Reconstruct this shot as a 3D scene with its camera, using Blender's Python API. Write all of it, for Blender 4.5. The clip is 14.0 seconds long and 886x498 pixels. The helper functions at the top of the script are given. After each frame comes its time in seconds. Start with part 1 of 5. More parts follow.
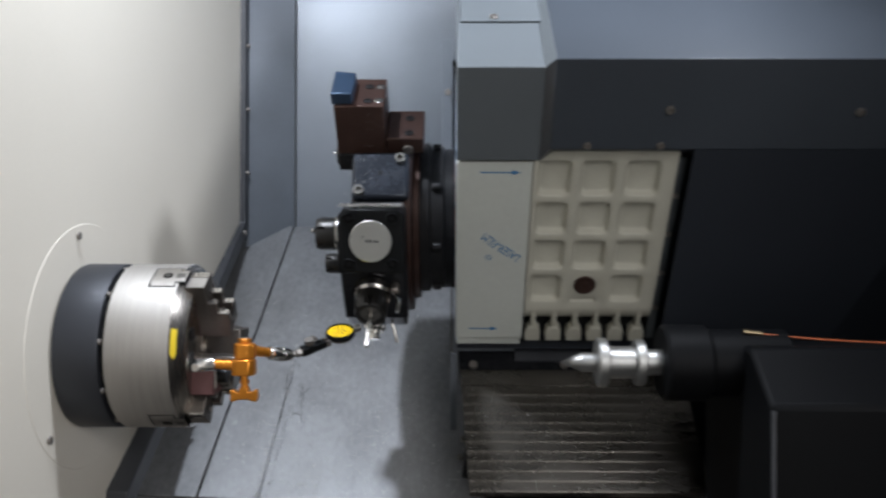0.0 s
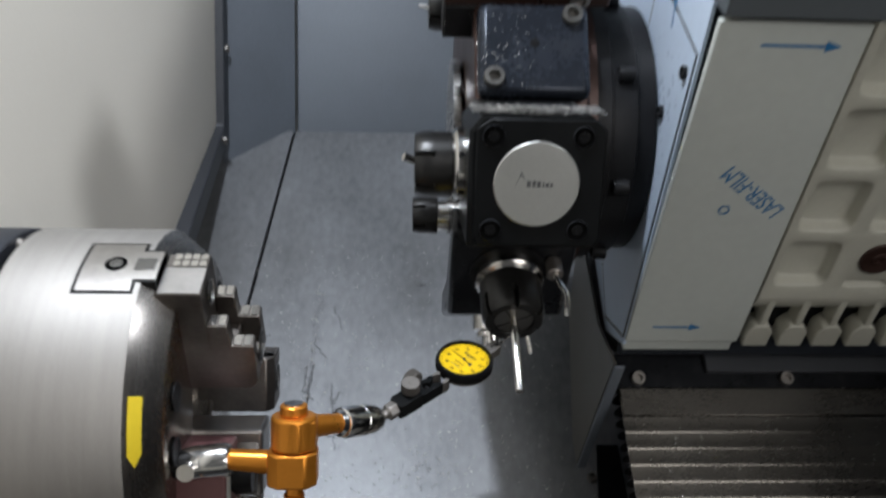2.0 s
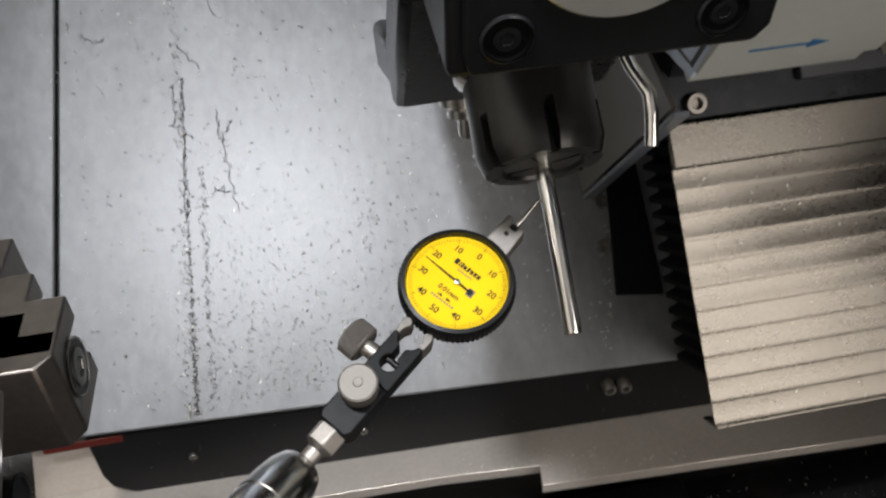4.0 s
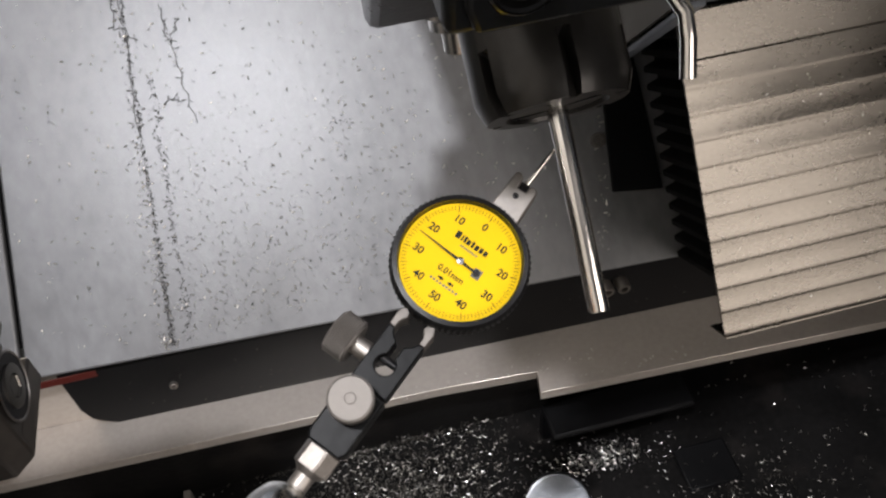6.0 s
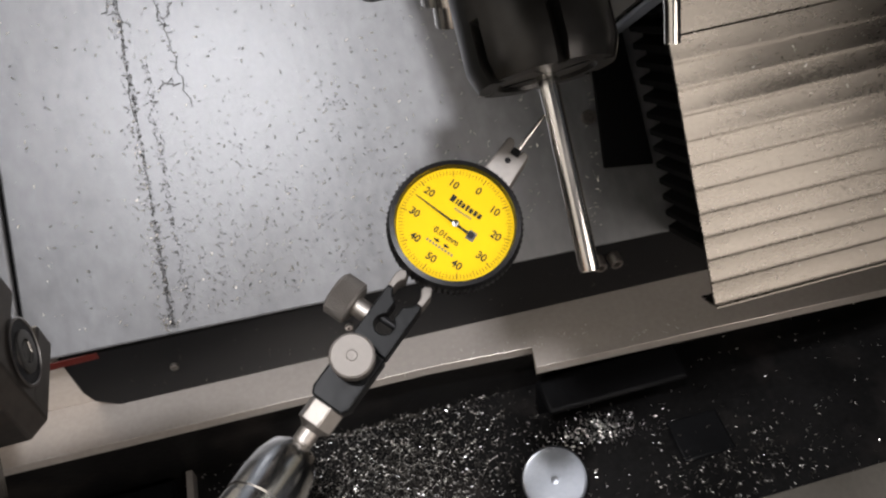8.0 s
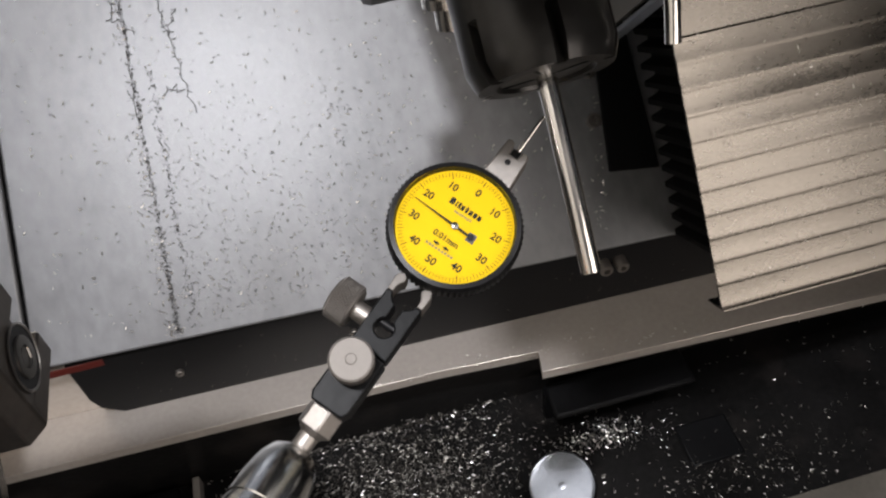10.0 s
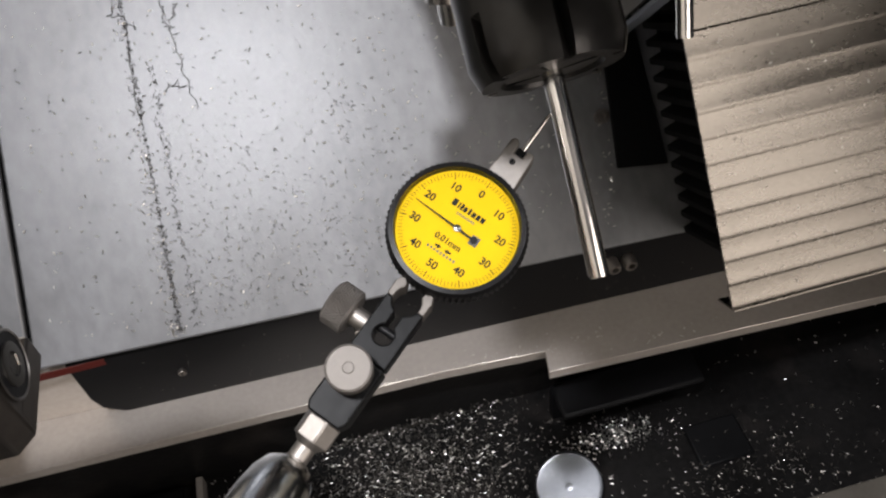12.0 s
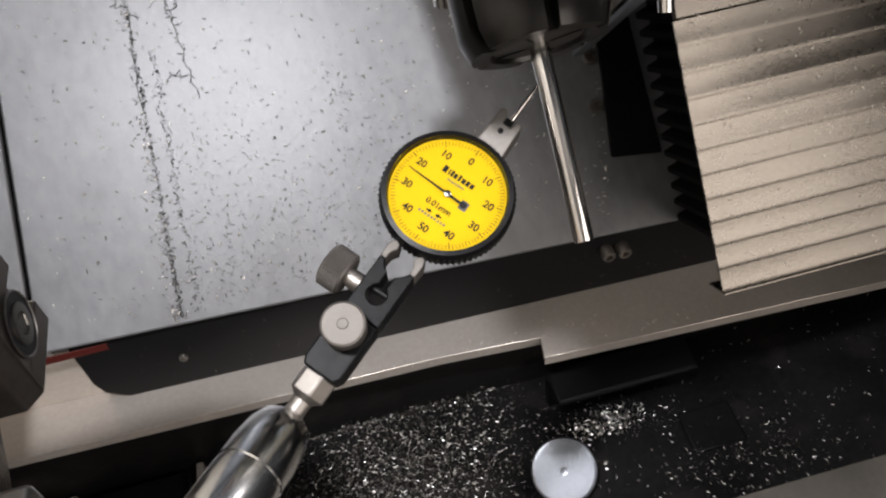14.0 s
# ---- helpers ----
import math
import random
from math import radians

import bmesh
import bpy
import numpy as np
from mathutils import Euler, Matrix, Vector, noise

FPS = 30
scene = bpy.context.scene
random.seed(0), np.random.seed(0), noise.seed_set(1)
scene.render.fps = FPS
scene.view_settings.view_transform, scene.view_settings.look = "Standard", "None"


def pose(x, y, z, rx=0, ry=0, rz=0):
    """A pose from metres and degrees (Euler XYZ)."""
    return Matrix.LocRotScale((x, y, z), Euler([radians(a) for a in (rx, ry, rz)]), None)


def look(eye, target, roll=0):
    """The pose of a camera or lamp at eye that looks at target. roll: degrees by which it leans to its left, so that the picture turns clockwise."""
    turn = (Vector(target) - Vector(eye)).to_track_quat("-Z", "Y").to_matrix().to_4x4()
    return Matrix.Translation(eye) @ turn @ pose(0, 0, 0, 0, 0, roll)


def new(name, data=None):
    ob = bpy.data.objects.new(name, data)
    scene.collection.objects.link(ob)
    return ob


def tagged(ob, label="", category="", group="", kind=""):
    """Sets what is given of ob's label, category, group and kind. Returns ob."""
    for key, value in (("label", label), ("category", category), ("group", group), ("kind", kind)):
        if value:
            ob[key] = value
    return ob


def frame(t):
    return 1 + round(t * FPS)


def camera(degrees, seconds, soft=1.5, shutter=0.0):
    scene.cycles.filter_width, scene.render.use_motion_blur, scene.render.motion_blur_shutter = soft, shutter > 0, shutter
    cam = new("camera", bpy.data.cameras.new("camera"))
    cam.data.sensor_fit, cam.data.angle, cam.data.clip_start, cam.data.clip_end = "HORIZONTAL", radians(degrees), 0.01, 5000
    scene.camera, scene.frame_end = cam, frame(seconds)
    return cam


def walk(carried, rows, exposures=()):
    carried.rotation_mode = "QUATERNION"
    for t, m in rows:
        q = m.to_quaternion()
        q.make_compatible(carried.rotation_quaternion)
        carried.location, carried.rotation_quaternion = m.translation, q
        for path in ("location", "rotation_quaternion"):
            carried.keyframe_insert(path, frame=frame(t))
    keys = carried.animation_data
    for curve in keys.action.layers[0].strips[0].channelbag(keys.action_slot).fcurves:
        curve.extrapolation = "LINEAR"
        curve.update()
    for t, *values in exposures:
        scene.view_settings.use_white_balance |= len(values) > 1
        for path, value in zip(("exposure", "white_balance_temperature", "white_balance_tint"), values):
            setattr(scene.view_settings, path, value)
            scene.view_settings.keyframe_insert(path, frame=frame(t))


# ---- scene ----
cam = camera(55.7, 14.0, soft=2.3, shutter=0.4)
PATH = [
    (0, (0.0303, 0.0119, 1.3396), (0.0186, 1.0118, 1.3470), 0.13),
    (0.5, (-0.0386, 0.1330, 1.3537), (-0.1182, 1.1298, 1.3607), 0.92),
    (1, (-0.1529, 0.2772, 1.3646), (-0.1894, 1.2765, 1.3692), 1.16),
    (1.5, (-0.2028, 0.4160, 1.3731), (-0.1603, 1.4147, 1.3451), 0.86),
    (1.8, (-0.1790, 0.5323, 1.3747), (-0.1216, 1.5288, 1.3141), 0.91),
    (2, (-0.1727, 0.5944, 1.3798), (-0.1173, 1.5859, 1.2621), 0.95),
    (2.5, (-0.1831, 0.7184, 1.3791), (-0.1331, 1.6904, 1.1495), 1.00),
    (3, (-0.1915, 0.7947, 1.3870), (-0.0973, 1.7280, 1.0404), 0.04),
    (3.5, (-0.1611, 0.8802, 1.4130), (-0.0460, 1.7557, 0.9438), -1.81),
    (3.7, (-0.1589, 0.9172, 1.4195), (-0.0493, 1.7504, 0.8774), -2.90),
    (5.8, (-0.1511, 1.0122, 1.4129), (-0.0461, 1.6778, 0.6741), -5.96),
    (6, (-0.1536, 1.0128, 1.4125), (-0.0473, 1.6746, 0.6704), -6.00),
    (6.5, (-0.1580, 1.0077, 1.4129), (-0.0511, 1.6629, 0.6650), -6.19),
    (7, (-0.1577, 1.0050, 1.4115), (-0.0486, 1.6556, 0.6599), -6.32),
    (7.5, (-0.1586, 1.0037, 1.4126), (-0.0483, 1.6539, 0.6609), -6.51),
    (8, (-0.1566, 1.0021, 1.4141), (-0.0469, 1.6519, 0.6620), -6.65),
    (10.5, (-0.1537, 1.0019, 1.4109), (-0.0530, 1.6602, 0.6649), -7.68),
    (11, (-0.1528, 1.0039, 1.4094), (-0.0539, 1.6609, 0.6620), -7.61),
    (11.5, (-0.1519, 1.0071, 1.4072), (-0.0567, 1.6637, 0.6590), -7.98),
    (12, (-0.1512, 1.0094, 1.4064), (-0.0594, 1.6646, 0.6565), -8.20),
    (12.5, (-0.1528, 1.0072, 1.4063), (-0.0623, 1.6615, 0.6555), -8.23),
    (13, (-0.1521, 1.0013, 1.4066), (-0.0619, 1.6556, 0.6558), -8.18),
    (13.5, (-0.1519, 0.9970, 1.4080), (-0.0611, 1.6510, 0.6570), -8.14),
    (14, (-0.1520, 0.9941, 1.4068), (-0.0607, 1.6510, 0.6584), -8.20),
]
EXPOSURES = [(0.0, 0.08, 6050, 12), (0.7, 0.12, 6450, 13), (2.0, -0.08, 6050, 11), (3.0, 0.12, 6250, 12), (3.5, 0.22, 6450, 12), (6.0, 0.1, 6700, 16), (14.0, 0.1, 6700, 16)]
walk(cam, [(t, look(eye, target, roll)) for t, eye, target, roll in PATH], EXPOSURES)

# ---------- world and lights ----------
world = bpy.data.worlds.new("workshop_air")
world.use_nodes = True
world.node_tree.nodes["Background"].inputs[0].default_value = (1.0, 0.94, 0.86, 1)
world.node_tree.nodes["Background"].inputs[1].default_value = 0.34
scene.world = world


def area_lamp(name, eye, target, sx, sy, watts, colour):
    data = bpy.data.lights.new(name, "AREA")
    data.shape, data.size, data.size_y, data.energy, data.color = "RECTANGLE", sx, sy, watts, colour
    ob = new(name, data)
    ob.matrix_world = look(eye, target)
    return ob


area_lamp("roof_work_light", (-0.345, 0.84, 2.25), (-0.20, 1.42, 1.05), 0.07, 0.06, 10.5, (0.93, 0.97, 1.0))
# unseen lamp added over the hood to light the headstock wall past the turret
area_lamp("headstock_wall_fill", (0.45, 0.90, 1.98), (-0.44, 1.35, 1.40), 0.10, 0.08, 4.8, (0.97, 0.985, 1.0))
# unseen low panel, added so that the way cover has brightness to reflect
area_lamp("workshop_fill", (1.50, -1.75, 1.30), (0.0, 1.25, 1.10), 1.2, 1.0, 10.0, (1.0, 0.93, 0.84))
# unseen front fill, added to brighten the headstock wall and carriage
area_lamp("workshop_fill", (1.40, -2.3, 2.4), (-0.35, 1.15, 1.15), 2.0, 1.2, 38.0, (1.0, 0.95, 0.88))

# ---------- materials ----------


def material(name, colour, rough=0.5, metal=0.0, vary=0.12, scale=18.0, fine=220.0, bump=0.12, rough_vary=0.12,
             stretch=(1, 1, 1), coat=0.0, dirt=0.0, dirt_colour=(0.05, 0.045, 0.04), dirt_scale=9.0, island=0.0, spec=0.5):
    """A surface with cloudy variation, fine grain and optional stains."""
    m = bpy.data.materials.new(name)
    m.use_nodes = True
    nt = m.node_tree
    n, ln = nt.nodes, nt.links
    b = n["Principled BSDF"]
    tc = n.new("ShaderNodeTexCoord")
    mp = n.new("ShaderNodeMapping")
    mp.inputs["Scale"].default_value = stretch
    ln.new(tc.outputs["Object"], mp.inputs["Vector"])

    def noise_node(s, detail=4.0):
        t = n.new("ShaderNodeTexNoise")
        t.inputs["Scale"].default_value, t.inputs["Detail"].default_value = s, detail
        ln.new(mp.outputs[0], t.inputs["Vector"])
        return t.outputs["Fac"]

    big, small = noise_node(scale), noise_node(fine, 2.0)
    mixn = n.new("ShaderNodeMath")
    mixn.operation = "MULTIPLY_ADD"
    ln.new(small, mixn.inputs[0])
    mixn.inputs[1].default_value = 0.4
    half = n.new("ShaderNodeMath")
    half.operation = "MULTIPLY"
    half.inputs[1].default_value = 0.6
    ln.new(big, half.inputs[0])
    ln.new(half.outputs[0], mixn.inputs[2])
    ramp = n.new("ShaderNodeValToRGB")
    ramp.color_ramp.elements[0].position, ramp.color_ramp.elements[1].position = 0.32, 0.68
    ramp.color_ramp.elements[0].color = (*[max(0, c * (1 - vary)) for c in colour], 1)
    ramp.color_ramp.elements[1].color = (*[min(1, c * (1 + vary)) for c in colour], 1)
    ln.new(mixn.outputs[0], ramp.inputs[0])
    out = ramp.outputs[0]
    if island:
        geo = n.new("ShaderNodeNewGeometry")
        hsv = n.new("ShaderNodeHueSaturation")
        mr = n.new("ShaderNodeMapRange")
        mr.inputs[3].default_value, mr.inputs[4].default_value = 1 - island, 1 + island
        ln.new(geo.outputs["Random Per Island"], mr.inputs[0])
        ln.new(mr.outputs[0], hsv.inputs["Value"])
        ln.new(out, hsv.inputs["Color"])
        out = hsv.outputs[0]
    if dirt:
        st = noise_node(dirt_scale, 8.0)
        r2 = n.new("ShaderNodeValToRGB")
        r2.color_ramp.elements[0].position, r2.color_ramp.elements[1].position = 0.52, 0.72
        r2.color_ramp.elements[1].color = (dirt, dirt, dirt, 1)
        ln.new(st, r2.inputs[0])
        mx = n.new("ShaderNodeMixRGB")
        mx.inputs[2].default_value = (*dirt_colour, 1)
        ln.new(r2.outputs[0], mx.inputs[0])
        ln.new(out, mx.inputs[1])
        out = mx.outputs[0]
    ln.new(out, b.inputs["Base Color"])
    mr = n.new("ShaderNodeMapRange")
    mr.inputs[3].default_value, mr.inputs[4].default_value = max(0.03, rough - rough_vary), min(1, rough + rough_vary)
    ln.new(mixn.outputs[0], mr.inputs[0])
    ln.new(mr.outputs[0], b.inputs["Roughness"])
    b.inputs["Metallic"].default_value = metal
    b.inputs["Specular IOR Level"].default_value = spec
    b.inputs["Coat Weight"].default_value = coat
    if bump:
        bp = n.new("ShaderNodeBump")
        bp.inputs["Strength"].default_value, bp.inputs["Distance"].default_value = bump, 0.0006
        ln.new(small, bp.inputs["Height"])
        ln.new(bp.outputs[0], b.inputs["Normal"])
    return m


CREAM = material("cream_enamel", (0.81, 0.765, 0.67), 0.42, 0, 0.03, 3, 400, 0.05, 0.08)
GREY_SHEET = material("blue_grey_enamel", (0.17, 0.19, 0.22), 0.36, 0.15, 0.10, 7, 300, 0.06, 0.1, dirt=0.3, dirt_colour=(0.11, 0.12, 0.13), dirt_scale=5)
FLOOR_SHEET = material("oily_sheet_steel", (0.262, 0.268, 0.280), 0.44, 0.38, 0.25, 10, 120, 0.16, 0.14, stretch=(1, 0.6, 0.6), dirt=0.45, dirt_colour=(0.160, 0.158, 0.155), dirt_scale=6)
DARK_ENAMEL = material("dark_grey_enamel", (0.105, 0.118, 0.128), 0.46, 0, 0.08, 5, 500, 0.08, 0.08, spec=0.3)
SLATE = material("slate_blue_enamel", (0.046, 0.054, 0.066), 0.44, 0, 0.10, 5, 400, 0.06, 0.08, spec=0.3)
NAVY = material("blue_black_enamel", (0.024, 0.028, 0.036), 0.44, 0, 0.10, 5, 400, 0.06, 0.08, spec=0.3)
TAIL_BLACK = material("matt_black_enamel", (0.0035, 0.0038, 0.0045), 0.55, 0, 0.2, 8, 300, 0.08, 0.1, spec=0.1)
LIVE_STEEL = material("satin_live_centre_steel", (0.40, 0.40, 0.39), 0.45, 1, 0.06, 20, 260, 0.04, 0.06)
BLACK_SHEET = material("black_enamel", (0.007, 0.0072, 0.008), 0.5, 0, 0.2, 8, 300, 0.08, 0.12, spec=0.18)
TRIM_DARK = material("charcoal_trim", (0.055, 0.058, 0.066), 0.4, 0.1, 0.12, 12, 300, 0.06, 0.1)
FILM = material("white_film", (0.54, 0.565, 0.53), 0.36, 0, 0.05, 6, 120, 0.05, 0.1, dirt=0.15, dirt_colour=(0.45, 0.49, 0.5), dirt_scale=4)
FILM_BLUE = material("pale_blue_film", (0.62, 0.72, 0.86), 0.30, 0, 0.05, 6, 120, 0.05, 0.1)
INK = material("blue_ink", (0.03, 0.16, 0.36), 0.5, 0, 0.1)
CASTING = material("cream_casting", (0.48, 0.47, 0.40), 0.5, 0, 0.06, 14, 260, 0.25, 0.1, dirt=0.25, dirt_colour=(0.36, 0.34, 0.28), dirt_scale=16)
STEEL = material("brushed_steel", (0.62, 0.60, 0.57), 0.27, 1, 0.07, 14, 260, 0.05, 0.07, stretch=(1, 14, 14))
CHUCK_STEEL = material("turned_steel", (0.42, 0.40, 0.375), 0.62, 1, 0.10, 10, 240, 0.04, 0.05, stretch=(18, 1, 1))
COVER_STEEL = material("way_cover_steel", (0.145, 0.134, 0.118), 0.28, 1, 0.14, 14, 240, 0.04, 0.07, stretch=(1, 2, 2), dirt=0.2, dirt_colour=(0.15, 0.135, 0.12), dirt_scale=9)
LEDGE_STEEL = material("oily_ledge_steel", (0.74, 0.68, 0.62), 0.24, 0.45, 0.10, 12, 240, 0.05, 0.06, dirt=0.12, dirt_colour=(0.2, 0.17, 0.15), dirt_scale=10)
JAW_STEEL = material("ground_jaw_steel", (0.19, 0.172, 0.156), 0.42, 1, 0.2, 16, 300, 0.08, 0.1, dirt=0.3, dirt_colour=(0.14, 0.11, 0.09), dirt_scale=25)
CONE_STEEL = material("polished_cone_steel", (0.36, 0.335, 0.305), 0.27, 1, 0.06, 10, 240, 0.03, 0.05, stretch=(18, 1, 1))
KEY_STEEL = material("worn_key_steel", (0.46, 0.44, 0.42), 0.36, 1, 0.12, 20, 260, 0.06, 0.08, dirt=0.3, dirt_colour=(0.2, 0.18, 0.16), dirt_scale=30)
CHROME = material("chrome", (0.86, 0.85, 0.83), 0.18, 1, 0.04, 30, 300, 0.02, 0.05)
BLUE_STEEL = material("blue_black_steel", (0.028, 0.050, 0.090), 0.33, 0.5, 0.2, 30, 300, 0.08, 0.08)
SLUG = material("turned_aluminium", (0.26, 0.275, 0.30), 0.30, 1.0, 0.08, 30, 300, 0.06, 0.05)
NUT = material("black_nut_steel", (0.030, 0.029, 0.028), 0.32, 0.6, 0.2, 30, 300, 0.08, 0.08)
KNOB = material("worn_nickel", (0.21, 0.195, 0.18), 0.60, 0.8, 0.08, 60, 600, 0.1, 0.06)
GREY_STEEL = material("dark_ground_steel", (0.17, 0.165, 0.155), 0.36, 0.9, 0.12, 60, 600, 0.08, 0.08)
BRIGHT = material("bright_steel", (0.72, 0.70, 0.67), 0.18, 1, 0.05, 40, 400, 0.03, 0.06)
NICKEL = material("matt_nickel", (0.36, 0.335, 0.31), 0.48, 1, 0.08, 60, 600, 0.1, 0.08)
BLACK_STEEL = material("blackened_steel", (0.013, 0.013, 0.014), 0.40, 0.1, 0.25, 22, 300, 0.12, 0.14, dirt=0.10, dirt_colour=(0.05, 0.047, 0.045), dirt_scale=40, spec=0.18)
BLUE_OIL = material("oiled_blued_steel", (0.026, 0.031, 0.042), 0.27, 0.5, 0.3, 26, 300, 0.12, 0.12, dirt=0.2, dirt_colour=(0.08, 0.085, 0.09), dirt_scale=60, spec=0.35)
BLACK_OIL = material("oiled_black_steel", (0.016, 0.017, 0.020), 0.30, 0.4, 0.3, 26, 300, 0.15, 0.14, dirt=0.22, dirt_colour=(0.08, 0.085, 0.09), dirt_scale=60, spec=0.3)
BROWN_STEEL = material("brown_tempered_steel", (0.055, 0.030, 0.024), 0.36, 0.5, 0.25, 20, 300, 0.1, 0.12, dirt=0.2, dirt_colour=(0.03, 0.02, 0.02), dirt_scale=30)
ADAPTER = material("gunmetal", (0.034, 0.037, 0.045), 0.50, 0.3, 0.1, 10, 300, 0.05, 0.08)
ORANGE = material("orange_anodised", (0.72, 0.27, 0.03), 0.30, 0.75, 0.06, 30, 400, 0.05, 0.08)
MAROON = material("maroon_paint", (0.12, 0.055, 0.055), 0.4, 0.1, 0.1, 20, 300, 0.08, 0.1)
YELLOW = material("yellow_dial", (0.70, 0.465, 0.004), 0.6, 0, 0.02, 40, 300, 0.0, 0.05, spec=0.1)
YELLOW_TAPE = material("yellow_sticker", (0.80, 0.60, 0.02), 0.45, 0, 0.05, 40, 300, 0.03, 0.05)
PLATE_BLACK = material("black_oxide_plate", (0.0075, 0.008, 0.0085), 0.38, 0.1, 0.15, 25, 300, 0.1, 0.1, dirt=0.2, dirt_colour=(0.014, 0.014, 0.014), dirt_scale=30, spec=0.11)
BLACK_PLASTIC = material("black_bezel", (0.007, 0.007, 0.0075), 0.36, 0.1, 0.2, 50, 500, 0.1, 0.08, spec=0.2)
# near-black colour for the shade inside bores that aren't cut deep
BORE_SHADE = material("bore_shade_black", (0.002, 0.002, 0.002), 0.8, 0, 0.1, spec=0.05)
RUBBER = material("bellows_rubber", (0.006, 0.006, 0.0065), 0.75, 0, 0.25, 20, 200, 0.2, 0.15, spec=0.18)
PRINT = material("black_print", (0.02, 0.02, 0.018), 0.6, 0, 0.05, bump=0, spec=0.1)
CAP = material("satin_aluminium", (0.60, 0.60, 0.57), 0.36, 0.9, 0.05, 30, 400, 0.06, 0.06)
CAP_PRINT = material("grey_print", (0.11, 0.11, 0.11), 0.6, 0.2, 0.1, bump=0)
BRACKET = material("oily_brown_grey_sheet", (0.125, 0.115, 0.10), 0.4, 0.3, 0.15, 12, 300, 0.08, 0.1, dirt=0.3, dirt_colour=(0.07, 0.06, 0.05), dirt_scale=14)
TRAY = material("wet_tray", (0.014, 0.0135, 0.0135), 0.36, 0.1, 0.4, 14, 200, 0.3, 0.2, dirt=0.4, dirt_colour=(0.07, 0.06, 0.055), dirt_scale=18, spec=0.18)
SWARF = material("bright_swarf", (0.72, 0.70, 0.67), 0.3, 0.9, 0.1, 60, 500, 0.05, 0.1, island=0.35)
DARK_SWARF = material("dark_swarf", (0.10, 0.10, 0.10), 0.4, 0.6, 0.2, 60, 500, 0.05, 0.1, island=0.4)
PALE_SWARF = material("oily_grit", (0.36, 0.36, 0.355), 0.45, 0.5, 0.2, 60, 500, 0.05, 0.1, island=0.45)
WET_SWARF = material("dull_wet_swarf", (0.17, 0.16, 0.145), 0.35, 0.7, 0.2, 60, 500, 0.05, 0.1, island=0.5)
RED_PAINT = material("red_paint", (0.11, 0.012, 0.008), 0.5, 0, 0.1)
WIRE = material("orange_cable", (0.45, 0.12, 0.04), 0.45, 0, 0.08)
BRASS = material("brass_pin", (0.30, 0.24, 0.15), 0.3, 1, 0.1)
CONCRETE = material("workshop_floor", (0.28, 0.30, 0.29), 0.5, 0, 0.15, 3, 60, 0.2, 0.1)
PLASTER = material("workshop_wall", (0.62, 0.63, 0.64), 0.7, 0, 0.06, 3, 60, 0.1, 0.1)

glass = bpy.data.materials.new("dial_glass")
glass.use_nodes = True
gb = glass.node_tree.nodes["Principled BSDF"]
gb.inputs["Transmission Weight"].default_value, gb.inputs["Roughness"].default_value, gb.inputs["IOR"].default_value = 1.0, 0.02, 1.04

# ---------- mesh helpers ----------
ORIGIN = {}


def mesh_of(bm, mat, sharp=35):
    bmesh.ops.recalc_face_normals(bm, faces=bm.faces)
    me = bpy.data.meshes.new("mesh")
    bm.to_mesh(me)
    bm.free()
    me.materials.append(mat)
    me.polygons.foreach_set("use_smooth", [True] * len(me.polygons))
    me.set_sharp_from_angle(angle=radians(sharp))
    return me


def bevelled(ob, width):
    if width:
        mod = ob.modifiers.new("bevel", "BEVEL")
        mod.width, mod.segments, mod.limit_method, mod.angle_limit = width, 2, "ANGLE", radians(40)
        mod.harden_normals = False


def thing(name, at, label, category, group="", kind=""):
    """An empty at the base of a thing made of parts."""
    ob = new(name)
    ob.location = at
    ob.empty_display_size = 0.02
    ORIGIN[ob.name] = Vector(at)
    return tagged(ob, label, category, group, kind)


def part(name, bm, mat, parent, label="", bevel=0.0, kind=""):
    """Links a bmesh, given in world places, as one mesh under a thing or a part."""
    o = ORIGIN[parent.name]
    bmesh.ops.translate(bm, verts=bm.verts, vec=-o)
    ob = new(name, mesh_of(bm, mat))
    ob.parent = parent
    ORIGIN[ob.name] = o
    bevelled(ob, bevel)
    return tagged(ob, label, kind=kind)


def solo(name, bm, mat, label, category, at=(0, 0, 0), group="", kind="", bevel=0.0):
    """A thing of one mesh."""
    bmesh.ops.translate(bm, verts=bm.verts, vec=-Vector(at))
    ob = new(name, mesh_of(bm, mat))
    ob.location = at
    ORIGIN[ob.name] = Vector(at)
    bevelled(ob, bevel)
    return tagged(ob, label, category, group, kind)


def frame_of(origin, xdir, zdir):
    """A frame with z along zdir and x as near xdir as may be."""
    z = Vector(zdir).normalized()
    y = z.cross(Vector(xdir)).normalized()
    x = y.cross(z)
    m = Matrix((x, y, z)).transposed().to_4x4()
    m.translation = Vector(origin)
    return m


def box(bm, x0, x1, y0, y1, z0, z1, m=None):
    v = [bm.verts.new(((m @ Vector(p)) if m else p)) for p in
         ((x0, y0, z0), (x1, y0, z0), (x1, y1, z0), (x0, y1, z0), (x0, y0, z1), (x1, y0, z1), (x1, y1, z1), (x0, y1, z1))]
    for f in ((3, 2, 1, 0), (4, 5, 6, 7), (0, 1, 5, 4), (1, 2, 6, 5), (2, 3, 7, 6), (3, 0, 4, 7)):
        bm.faces.new([v[i] for i in f])
    return bm


